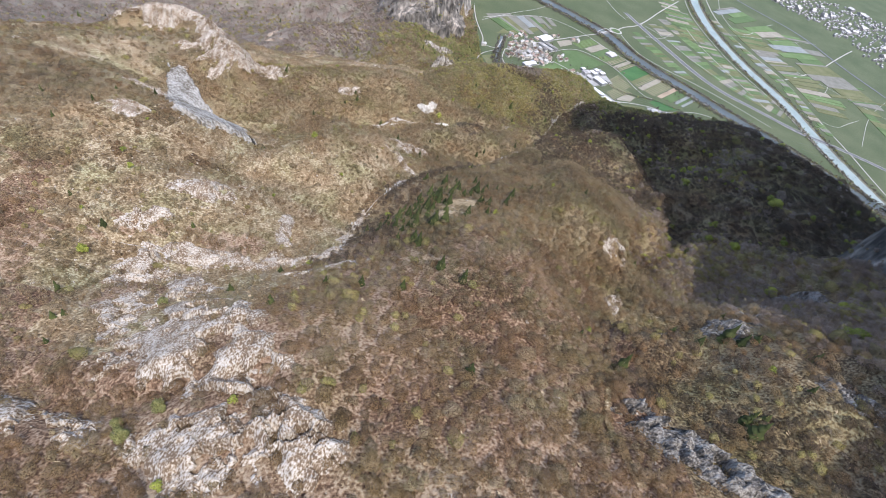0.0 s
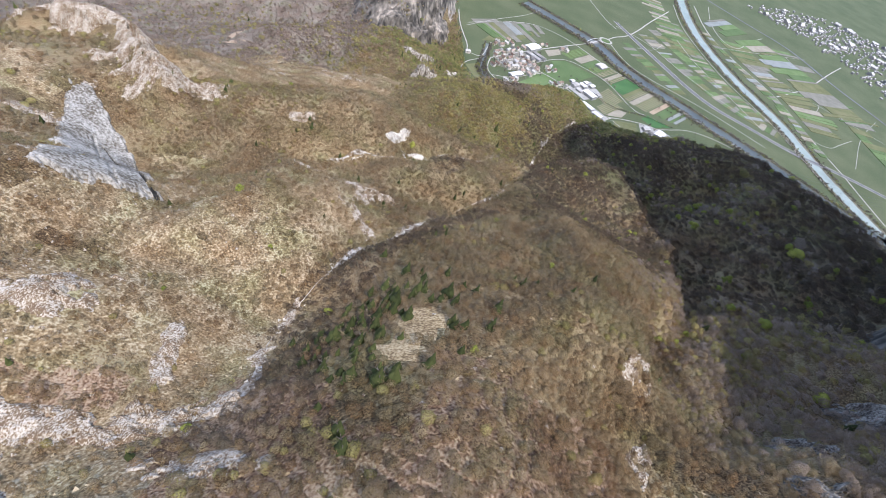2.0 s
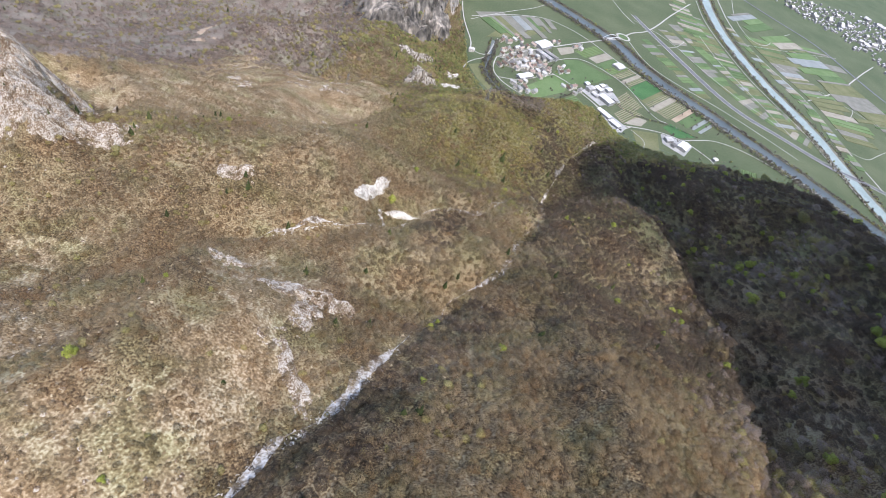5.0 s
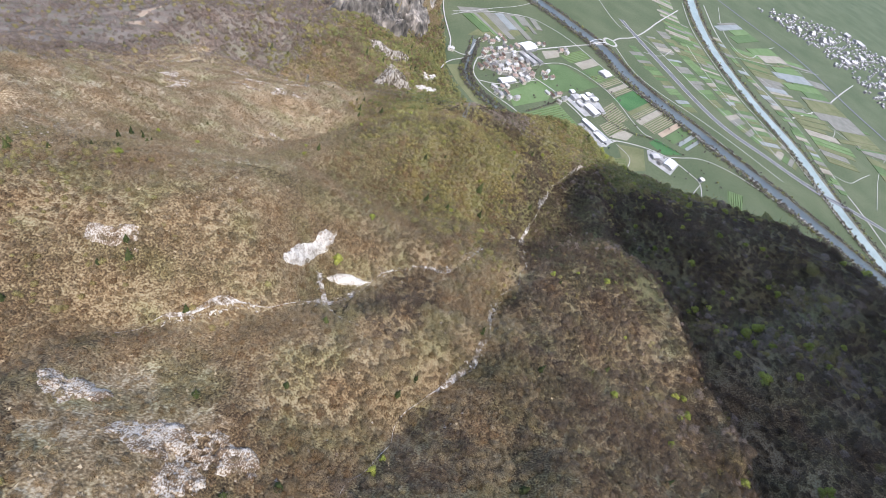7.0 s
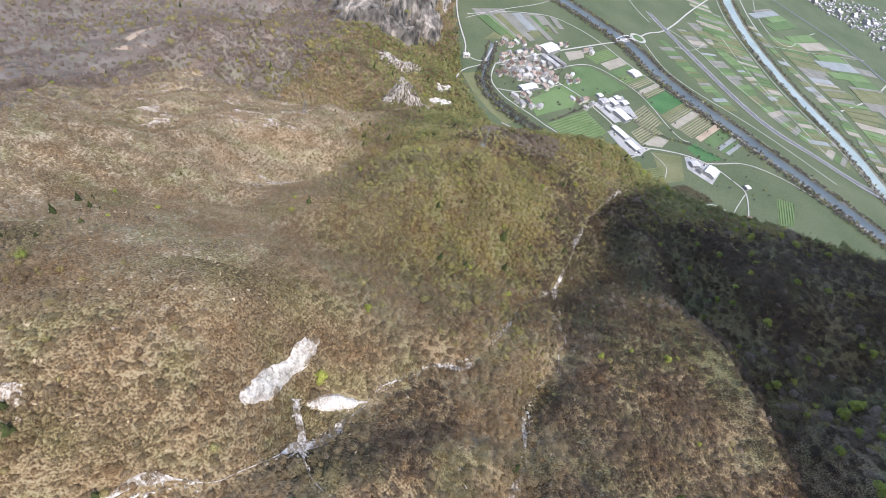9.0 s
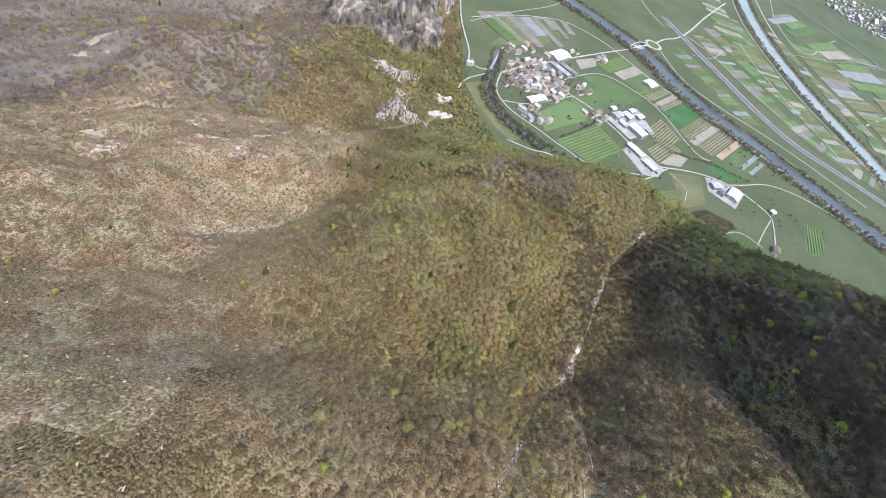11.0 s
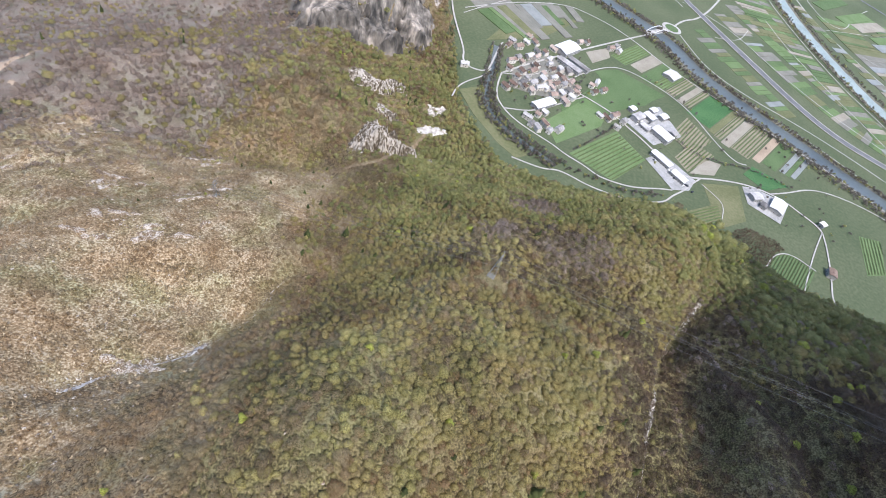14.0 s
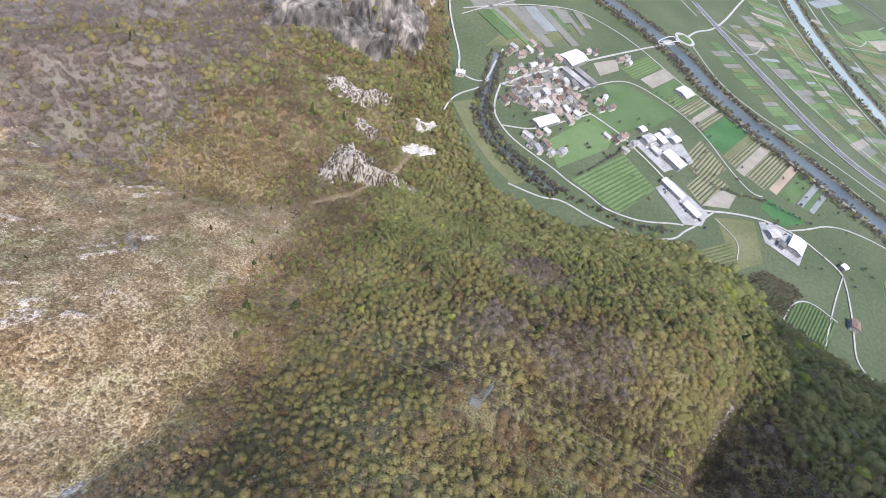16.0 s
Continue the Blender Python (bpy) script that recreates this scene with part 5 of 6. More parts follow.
road("farm_track", 3, (376, 933), (352, 887), (328, 832))
road("lane", 3, (-12, 1004), (22, 1022), (40, 1046))
road("ramp_road", 7, (193, 1268), (220, 1296), (244, 1345), (274, 1373), (308, 1441), (349, 1545), (420, 1700))
road("dyke_road", 4, (442, 1783), (446, 1615), (473, 1496), (519, 1346), (562, 1266), (610, 1180), (640, 1085), (672, 990))
road("east_road", 7, (519, 1853), (526, 1630), (589, 1474), (661, 1356), (690, 1226), (710, 1139), (732, 1071), (746, 999), (770, 900))
road("town_road", 7, (665, 1358), (788, 1494), (915, 1686), (994, 1797))
road("plain_track", 3, (250, 1420), (330, 1390), (395, 1300), (470, 1220), (545, 1170))
road("north_lane", 4, (170, 1560), (194, 1505), (223, 1436), (250, 1400))
road("middle_track", 3, (420, 1489), (444, 1396), (494, 1290), (532, 1221), (573, 1135))
road("plain_bend", 4, (575, 1900), (552, 1729), (571, 1608), (616, 1594), (667, 1703), (732, 1786))
road("field_track", 3, (700, 1180), (740, 1170), (778, 1214), (824, 1260))
road("bank_track", 4, (235, 1288), (270, 1212), (327, 1176), (397, 1152), (468, 1118), (560, 1060))
road("upper_lane", 3, (-79, 1106), (-55, 1148), (-19, 1205), (29, 1270), (60, 1340))
road("levee_track", 3, (300, 1180), (345, 1150), (420, 1112), (480, 1068), (560, 1012))
road("parcel_track", 2.6, (780, 1120), (860, 1300), (960, 1440))
road("parcel_lane", 2.6, (560, 1560), (700, 1640), (860, 1740))
road("long_lane", 2.6, (620, 1500), (760, 1420), (960, 1300))
road("cross_lane", 2.6, (700, 1260), (800, 1400), (820, 1560), (780, 1690))
road("plain_lane", 3, (300, 1330), (345, 1350), (372, 1410))
tagged(ribbon("motorway", [(250, 1450), (284, 1394), (351, 1296), (416, 1202), (468, 1152), (535, 1126), (608, 1089), (639, 1077), (697, 1073), (772, 1056), (900, 1010)], 13, ASPHALT, 0.80, 8.0, flat=0.0), "dark two-lane motorway between the rivers", "road", kind="structure")
for side in (-5.6, 5.6):
    tagged(ribbon("motorway_edge", [(250 + side, 1450), (284 + side, 1394 + side * 0.5), (351 + side, 1296 + side * 0.7), (416 + side, 1202 + side * 0.7), (468 + side * 0.7, 1152 + side), (535 + side * 0.3, 1126 + side), (608 + side * 0.3, 1089 + side), (697, 1073 + side), (772, 1056 + side), (900, 1010 + side)], 1.6, ROAD, 0.86, 8.0, flat=0.0), "pale concrete motorway edge strip", "road", kind="structure")
tagged(ribbon("railway", [(560, 2000), (619, 1948), (715, 1864), (822, 1784), (899, 1599), (968, 1494), (1060, 1330)], 9, ASPHALT, 0.76, 12.0, flat=0.0), "dark railway line before the far town", "railway", kind="structure")
RIVER = [(20, 1350), (105, 1312), (150, 1288), (190, 1268), (225, 1236), (252, 1192), (290, 1160), (340, 1128), (390, 1100), (430, 1072), (490, 1036), (557, 994), (612, 955), (690, 900), (800, 820)]
BIG_RIVER = [(500, 2300), (478, 2000), (473, 1820), (477, 1685), (491, 1560), (523, 1442), (560, 1345), (597, 1271), (630, 1204), (649, 1142), (660, 1097), (672, 1050), (690, 1000), (730, 900), (800, 780)]
for name, line, width, mat, label in (("river", RIVER, 25, WATER, "grey-green river between wooded banks"), ("wide_river", BIG_RIVER, 26, WATER_PALE, "wide pale river along the far plain")):
    tagged(ribbon(name, line, width + 17, material(name + " bank", [(0.3, (0.13, 0.12, 0.085)), (0.7, (0.24, 0.22, 0.16))], 0.05, 5, fine=0.5), 0.60, 8.0, flat=0.0), "grassy river bank", "bank", kind="structure")
    tagged(ribbon(name, line, width, mat, 0.66, 8.0, flat=0.0, sway=0.12), label, "river", kind="structure")
tagged(ribbon("creek", [(-26, 1058), (-23, 996), (-25, 959), (-15, 928), (3, 909), (27, 896), (51, 886), (65, 879)], 7, WATER, 0.62, 4.0, flat=0.0, sway=0.3), "dark creek bending round the village", "creek", kind="structure")


CREEK = [(-26, 1058), (-23, 996), (-25, 959), (-15, 928), (3, 909), (27, 896), (51, 886), (65, 879)]
LAYER = [0.10]


def field(corners, crop, label="", rows=None, z=None):
    """One parcel of land; rows: spacing and direction of planted rows."""
    LAYER[0] += 0.003
    z = LAYER[0]
    c = np.array(corners, float)
    v = [(x, y, z) for x, y in c] + [(x, y, -0.2) for x, y in c]
    n = len(c)
    ob = mesh_object("field", v, [tuple(range(n)), *[(i, i + n, (i + 1) % n + n, (i + 1) % n) for i in range(n)]], CROPS[crop])
    bmx = bmesh.new()
    bmx.from_mesh(ob.data)
    bmesh.ops.recalc_face_normals(bmx, faces=bmx.faces)
    bmx.to_mesh(ob.data)
    bmx.free()
    words = {"orchard": "green orchard parcel with planted rows", "straw": "grey-brown stubble strip", "grass": "green meadow parcel", "bright": "bright green field of winter wheat", "olive": "olive-green rough pasture", "pale": "pale bare soil strip", "red": "reddish ploughed strip", "film": "strip under grey crop film", "vine": "vineyard parcel with soil between the rows"}
    tagged(ob, (label or words[crop]) + " on the valley floor", "field", group="valley fields")
    if rows:
        gap, a, b = rows
        a, b = np.array(a, float), np.array(b, float)
        d = (b - a) / np.linalg.norm(b - a)
        s = np.array([-d[1], d[0]])
        t = c @ s
        out = []
        for k in np.arange(t.min() + gap / 2, t.max(), gap):
            hits = []
            for p, q in zip(c, np.roll(c, -1, axis=0)):
                u, w = p @ s - k, q @ s - k
                if u * w < 0:
                    hits.append((p + (q - p) * u / (u - w)) @ d)
            if len(hits) == 2 and abs(hits[1] - hits[0]) > 5:
                h0, h1 = sorted(hits)
                m = int((h1 - h0) / 4) + 2
                for r0, r1 in zip(np.linspace(h0 + 1, h1 - 1, m)[:-1], np.linspace(h0 + 1, h1 - 1, m)[1:]):
                    h = 0.9 + rng.uniform(-0.25, 0.25)
                    p0, p1 = d * r0 + s * (k + rng.normal(0, 0.1)), d * r1 + s * (k + rng.normal(0, 0.1))
                    for sg in (-0.85, 0.85):
                        A, B = (*(p0 + s * sg), z), (*(p1 + s * sg), z)
                        C, D = (*p1, z + h), (*p0, z + h)
                        out += [(A, B, C), (A, C, D)]
        ROW_TRIS.extend(out)
    return ob


ROW_TRIS = []
o, d, s = np.array((156.0, 1211.0)), np.array((0.868, -0.496)), np.array((-0.496, -0.868))
for u0, u1, deep, crop in [
    (8, 32, 75, "orchard"), (35, 54, 66, "pale"), (56, 74, 80, "grass"), (76, 92, 74, "orchard"), (94, 107, 70, "vine"), (112, 121, 72, "pale"), (122, 131, 72, "vine"), (133, 167, 84, "bright"), (168, 176, 90, "olive"),
    (177, 186, 92, "vine"), (188, 200, 96, "pale"), (201, 225, 92, "vine"), (228, 238, 84, "red"), (240, 258, 78, "grass"), (261, 268, 70, "film"), (269, 274, 70, "grass"), (275, 281, 66, "film"),
]:
    c = [o + d * u0 + s * 5, o + d * u1 + s * 5, o + d * (u1 - 4) + s * deep, o + d * (u0 - 4) + s * deep]
    field(c, crop, rows=(4.0, c[0], c[3]) if crop in ("vine", "orchard") else None)
field([(78, 907), (131, 977), (165, 944), (127, 889)], "orchard", rows=(4.4, (78, 907), (131, 977)))
field([(63, 990), (90, 1019), (124, 1006), (69, 925)], "grass")
field([(100, 1088), (132, 1113), (199, 1094), (147, 1029)], "grass")
field([(10, 1121), (44, 1180), (60, 1183), (25, 1117)], "pale")
field([(87, 1127), (118, 1161), (121, 1136), (97, 1105)], "pale", "trampled pale yard field")
field([(290, 987), (306, 1010), (351, 996), (315, 971)], "bright")
field([(218, 950), (243, 989), (262, 989), (250, 963)], "pale")
field([(233, 941), (279, 960), (279, 904), (245, 877)], "olive")
field([(202, 970), (229, 1013), (255, 1001), (216, 951)], "vine", rows=(4.0, (202, 970), (229, 1013)))
field([(198, 1009), (226, 1062), (255, 1029), (226, 989)], "vine", rows=(4.0, (198, 1009), (226, 1062)))
field([(-51, 945), (-29, 966), (-19, 930), (1, 904), (38, 882), (24, 869), (3, 882), (-28, 912)], "olive", "yellow-green pasture inside the creek bend")
field([(304, 867), (324, 877), (349, 865), (328, 827), (289, 840)], "grass", "green vineyard with thin rows", rows=(3.0, (324, 877), (300, 836)))
field([(204, 881), (247, 915), (249, 889), (230, 877)], "olive", rows=(3.4, (204, 881), (247, 915)))
field([(-41, 1063), (-17, 1140), (75, 1211), (26, 1119)], "olive")
field([(-78, 1145), (-31, 1191), (-18, 1180), (-65, 1131)], "straw")
field([(-32, 1168), (29, 1230), (35, 1219), (-19, 1153)], "straw")
field([(47, 946), (92, 1019), (119, 1006), (112, 975), (63, 915)], "orchard")
field([(87, 1026), (126, 1101), (191, 1091), (170, 1054), (115, 1003)], "grass")
field([(428, 952), (457, 957), (443, 901), (417, 889)], "orchard", rows=(4.0, (428, 952), (417, 889)))
MIX = ["grass", "straw", "olive", "pale", "film", "straw", "orchard", "straw", "grass", "olive", "orchard", "olive"]


def strips(line, side, first, deep, widest, share):
    """Parcels in a row along a line, on its left (+1) or right (-1)."""
    p = along(line, 1.0)[:, :2]
    k = 0
    while k < len(p) - 8:
        w = int(rng.uniform(6, widest))
        j = min(len(p) - 1, k + w)
        t = (p[j] - p[k]) / (np.linalg.norm(p[j] - p[k]) + 1e-9)
        n = np.array([-t[1], t[0]]) * side
        if rng.random() < share:
            depth = deep * rng.uniform(0.6, 1.0)
            crop = MIX[rng.integers(0, len(MIX))]
            field([p[k] + n * first, p[j] + n * first, p[j] + n * depth, p[k] + n * depth][:: int(side)], crop)
        k = j + 1


strips([(290, 1350), (351, 1270), (416, 1180)], -1, 12, 50, 16, 0.95)
strips([(300, 1420), (380, 1296), (440, 1222), (500, 1165), (600, 1115)], 1, 12, 62, 18, 0.95)
strips([(330, 1480), (420, 1340), (480, 1266), (530, 1215), (610, 1165)], 1, 12, 50, 16, 1.0)
strips([(446, 1615), (473, 1496), (519, 1346), (562, 1266), (600, 1180)], -1, 8, 60, 16, 1.0)
strips([(400, 1760), (410, 1640), (435, 1520), (470, 1420)], -1, 0, 70, 16, 1.0)
strips([(540, 1640), (600, 1474), (672, 1356), (702, 1226)], 1, 12, 130, 26, 0.95)
strips([(540, 1640), (600, 1474), (672, 1356), (702, 1226), (730, 1120)], -1, 10, 44, 18, 0.95)
strips([(560, 1640), (620, 1500), (690, 1370), (715, 1240), (740, 1120)], 1, 150, 290, 34, 0.9)
strips([(620, 1840), (760, 1720), (860, 1560), (940, 1400)], -1, 10, 160, 34, 0.9)
strips([(-20, 1190), (20, 1230), (60, 1256)], -1, 14, 70, 18, 0.85)
strips([(-70, 1130), (-40, 1172), (5, 1215)], -1, 8, 90, 22, 0.9)
tagged(triangles("vine_rows", np.array(ROW_TRIS, float), VINE_ROW), "rows of vines and espalier trees in the parcels", "vines", kind="stuff")

# a low thicket of bare bushes at the foot of the hill
THICKET = [(256, 873), (263, 884), (279, 894), (311, 890), (319, 882), (303, 867), (288, 841), (267, 842), (266, 859)]
x, y = scatter(250, 322, 836, 898, 2.0)
inside = np.zeros(len(x), bool)
for (x0, y0), (x1, y1) in zip(THICKET, THICKET[1:] + THICKET[:1]):
    inside ^= ((y0 > y) != (y1 > y)) & (x < (x1 - x0) * (y - y0) / (y1 - y0 + 1e-9) + x0)
x, y = x[inside], y[inside]
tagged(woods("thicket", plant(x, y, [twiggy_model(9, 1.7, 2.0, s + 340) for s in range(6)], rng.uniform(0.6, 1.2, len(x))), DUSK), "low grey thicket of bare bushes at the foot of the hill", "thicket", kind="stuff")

# trees on the river banks and hedges
bx, by = [], []
for line, off, step, wide in ((RIVER, 16, 2.6, 4.0), (RIVER, 20, 3.0, 4.0), (RIVER, -17, 2.6, 4.5), (RIVER, -23, 3.0, 5.0), (RIVER, -29, 3.0, 5.0), (RIVER, -25, 2.6, 6.0), (RIVER, -34, 4.0, 5.0), (RIVER, 14, 2.6, 2.0), (CREEK[2:], 9, 2.4, 3), (CREEK[2:], -9, 2.4, 3), (CREEK, 3, 2.4, 2), (CREEK[1:], -3, 2.4, 2), (BIG_RIVER, 18, 3.0, 3.0), (BIG_RIVER, -19, 2.8, 5.0), (BIG_RIVER, 23, 3.0, 5.0), (BIG_RIVER, -25, 3.0, 6.0), (CREEK, 6, 2.6, 2.5), (CREEK, -6, 2.6, 2.5), ([(66, 884), (97, 880), (135, 876), (180, 893)], 0, 2.0, 4), ([(170, 1115), (207, 1099), (235, 1073)], 4, 7, 1.0), ([(195, 1010), (230, 985), (262, 990), (300, 1000), (350, 992)], 0, 4.0, 1.0), ([(82, 915), (105, 945), (125, 978)], 0, 4, 1.0)):
    p = along(line, step)[:, :2]
    t = np.gradient(p, axis=0)
    t /= np.linalg.norm(t, axis=1)[:, None] + 1e-9
    q = p + np.c_[-t[:, 1], t[:, 0]] * off + rng.normal(0, wide * 0.5, p.shape)
    bx.append(q[:, 0])
    by.append(q[:, 1])
bx.append(rng.uniform(-20, 90, 70))
by.append(bx[-1] * 0.55 + 1000 + rng.normal(0, 30, 70))
bx.append(rng.uniform(60, 420, 60))
by.append(rng.uniform(920, 1060, 60))
bx, by = np.concatenate(bx), np.concatenate(by)
half = rng.random(len(bx)) < 0.84
for name, mat, w, label in (("bank_trees", BANK_TWIGS, half, "bare grey trees lining the rivers and creek"), ("bank_bushes", GREEN, ~half, "green bushes lining the rivers and hedges")):
    tagged(woods(name, plant(bx[w], by[w], [tree_model(2, 3, 1.9, 3.6, s + 200) for s in range(6)], rng.uniform(0.8, 1.5, w.sum())), mat), label, "trees", kind="stuff")


# ---- buildings ----
def gable(bm, l, w, z0, z1, over=0.5, thick=0.25):
    """Two sloping roof slabs with thickness, ridge along x."""
    for sg in (-1, 1):
        a = [(-l / 2 - over, sg * (w / 2 + over), z0), (l / 2 + over, sg * (w / 2 + over), z0), (l / 2 + over, 0, z1), (-l / 2 - over, 0, z1)]
        v = [bm.verts.new(p) for p in a] + [bm.verts.new((x, y, z - thick)) for x, y, z in a]
        for f in ((0, 1, 2, 3), (7, 6, 5, 4), (0, 4, 5, 1), (1, 5, 6, 2), (2, 6, 7, 3), (3, 7, 4, 0)):
            bm.faces.new([v[i] for i in f])
    bmesh.ops.recalc_face_normals(bm, faces=bm.faces)


def house(x, y, l, w, h, turn, roof, wall, label, category="house", group="village houses", storeys=2, chimney=True, pitch=0.28):
    root = tagged(new("house"), label, category, group=group)
    root.location, root.rotation_euler = (x, y, 0), (0, 0, radians(turn))
    bm = bmesh.new()
    rise = w * pitch
    v = [bm.verts.new(p) for p in ((-l / 2, -w / 2, -0.3), (l / 2, -w / 2, -0.3), (l / 2, w / 2, -0.3), (-l / 2, w / 2, -0.3), (-l / 2, -w / 2, h), (l / 2, -w / 2, h), (l / 2, w / 2, h), (-l / 2, w / 2, h), (-l / 2, 0, h + rise), (l / 2, 0, h + rise))]
    for f in ((0, 1, 5, 4), (2, 3, 7, 6), (1, 2, 6, 9, 5), (3, 0, 4, 8, 7), (4, 5, 9, 8), (6, 7, 8, 9)):
        bm.faces.new([v[i] for i in f])
    part("wall", bm, wall, root)
    bm = bmesh.new()
    gable(bm, l, w, h - pitch + 0.3, h + rise + 0.3)
    roof_ob = part("roof", bm, roof, root)
    if chimney:
        bm = bmesh.new()
        box(bm, l * 0.2, w * 0.15, h + rise * 0.4, l * 0.2 + 0.7, w * 0.15 + 0.6, h + rise + 0.9)
        part("chimney", bm, PLASTER, roof_ob)
    for lv in range(storeys):
        z = 1.0 + lv * (h - 0.4) / storeys
        for sg in (-1, 1):
            for u in np.linspace(-l / 2, l / 2, max(3, int(l / 3) + 1))[1:-1]:
                bm = bmesh.new()
                box(bm, u - 0.45, sg * (w / 2 + 0.02) - 0.05, z, u + 0.45, sg * (w / 2 + 0.02) + 0.05, z + 1.2)
                part("window", bm, GLASS, root)
    bm = bmesh.new()
    box(bm, -0.5 - l / 2 - 0.05 + 0.5, -0.5, 0, -l / 2 + 0.06, 0.5, 2.0)
    part("door", bm, BARK, root)
    return root


def house_row(*places):
    for x, y in places:
        l, w = rng.uniform(5.5, 12), rng.uniform(4.6, 7.2)
        x, y = x + rng.normal(0, 1.2), y + rng.normal(0, 1.2)
        roof = (TILE, TILE_GREY)[rng.integers(0, 2)]
        words = "weathered tiled roof" if roof is TILE else "grey roof"
        house(x, y, l, w, rng.uniform(3.2, 5.6), rng.choice([52, -38]) + rng.normal(0, 9), roof, PLASTER, f"cream plastered village house with a {words}")


house(-55, 991, 9, 6, 4.5, 20, TILE_GREY, PLASTER, "lone cream plastered house at the foot of the wooded slope")
house_row((-14, 1068), (-8, 1082), (-1, 1074), (7, 1091), (12, 1106), (18, 1098), (78, 1143), (88, 1147), (120, 1156), (128, 1169), (133, 1160))  # north rows of the village
house_row((-5, 1033), (1, 1047), (9, 1038), (15, 1061), (23, 1064), (24, 1078), (33, 1080), (39, 1072), (42, 1098), (-3, 1014), (7, 1005), (12, 1021), (20, 1011), (22, 1031), (28, 1044))  # street rows of the village
house_row((35, 1034), (39, 1055), (47, 1048), (55, 1056), (-4, 979), (4, 989), (12, 998), (19, 992), (26, 1007), (34, 999), (37, 1020), (44, 1016), (50, 1033), (57, 1044), (62, 1037), (68, 1060))  # middle rows of the village
house_row((26, 986), (42, 1003), (49, 1011), (54, 1022), (62, 1026), (70, 1037), (77, 1030), (54, 998), (62, 1009), (70, 1016), (81, 1022), (67, 993), (75, 1006))  # south rows of the village
house_row((25, 938), (33, 931), (41, 925), (48, 936), (55, 929), (63, 938), (38, 949), (45, 957), (97, 1046), (105, 1057), (110, 1047), (102, 1037), (110, 992), (118, 991), (126, 1001), (131, 983), (138, 996))  # edge rows of the village
def shed(x, y, l, w, h, turn, roof, label):
    house(x, y, l, w, h, turn, roof, CONCRETE, label, "building", "industrial and farm sheds", 1, False, 0.10)


shed(60, 1109, 34, 20, 6, 57, WHITE_ROOF, "large hall with a bright white sheet roof")
shed(66, 1072, 34, 9, 5, -30, TILE_GREY, "long grey-roofed barn at the village edge")
shed(78, 1082, 30, 8, 5, -30, TILE_GREY, "long grey-roofed barn beside another barn")
shed(42, 972, 30, 11, 4.5, 50, WHITE_ROOF, "long shed with a white rounded sheet roof")
shed(156, 1015, 16, 10, 6, 50, TILE_GREY, "grey-roofed workshop in the works yard")
shed(172, 1026, 14, 10, 5, -40, WHITE_ROOF, "white-roofed shed in the works yard")
shed(186, 998, 24, 15, 6, -38, WHITE_ROOF, "wide white-roofed works hall")
shed(166, 1002, 12, 8, 4, -38, TILE_GREY, "grey-roofed store beside the works hall")
shed(178, 1044, 10, 7, 4, 50, WHITE_ROOF, "small white store in the works yard")
shed(203, 1012, 9, 7, 3.5, 50, TILE_GREY, "small grey store in the works yard")
shed(150, 1030, 9, 7, 4, 50, WHITE_ROOF, "small white shed at the edge of the works yard")
shed(304, 938, 9, 7, 4, 62, TILE_GREY, "grey-roofed control hut of the water works")
shed(190, 1036, 12, 8, 5, 50, WHITE_ROOF, "small white-roofed works shed")
shed(183, 952, 26, 9, 4.5, -38, WHITE_ROOF, "white-roofed depot beside the road")
shed(202, 932, 18, 9, 4.5, -38, WHITE_ROOF, "white-roofed depot shed beside a car park")
shed(296, 948, 14, 10, 5, 30, TILE_GREY, "grey-roofed pump house of the water works")
shed(322, 945, 24, 15, 5, 62, WHITE_ROOF, "white-roofed basin hall of the water works")
shed(378, 944, 8, 6, 4, 40, PLASTER, "small pale farm shed at the road fork")
shed(366, 868, 11, 8, 5, 75, TILE, "lone farmhouse with a tiled roof beside the farm road")
shed(210, 1148, 22, 18, 3.5, 55, TILE_GREY, "low grey greenhouse beside the river road")


def yard(corners, label, mat=None):
    c = np.array(corners, float)
    ob = mesh_object("yard", [(x, y, 0.68) for x, y in c], [tuple(range(len(c)))], mat or CONCRETE)
    if ob.data.polygons[0].normal.z < 0:
        ob.data.flip_normals()
    return tagged(ob, label, "yard", kind="structure")


yard([(-2, 1018), (22, 1066), (44, 1084), (66, 1052), (84, 1030), (60, 996), (30, 986), (4, 984)], "trodden grey-green ground between the village houses", CROPS["straw"])
yard([(140, 1004), (188, 1062), (214, 1014), (176, 976)], "pale concrete yard of the works")
yard([(165, 946), (185, 968), (224, 940), (214, 918), (194, 910)], "pale gravel car park beside the depot")
yard([(284, 962), (300, 968), (341, 960), (322, 920), (286, 934)], "light concrete yard of the water works")


def car(x, y, turn, mat, label):
    root = tagged(new("car"), label, "car", group="parked cars")
    root.location, root.rotation_euler = (x, y, 0.69), (0, 0, turn)
    bm = bmesh.new()
    box(bm, -2.1, -0.85, 0.25, 2.1, 0.85, 0.85)
    box(bm, -1.3, -0.75, 0.85, 1.0, 0.75, 1.4)
    bmesh.ops.bevel(bm, geom=bm.edges[:], offset=0.08, segments=1, affect="EDGES")
    part("body", bm, mat, root)
    for a in (-1.3, 1.3):
        for b in (-0.8, 0.8):
            bm = bmesh.new()
            bmesh.ops.create_cone(bm, cap_ends=True, segments=10, radius1=0.32, radius2=0.32, depth=0.2, matrix=Matrix.Translation((a, b, 0.32)) @ Matrix.Rotation(radians(90), 4, "X"))
            part("wheel", bm, ASPHALT, root)


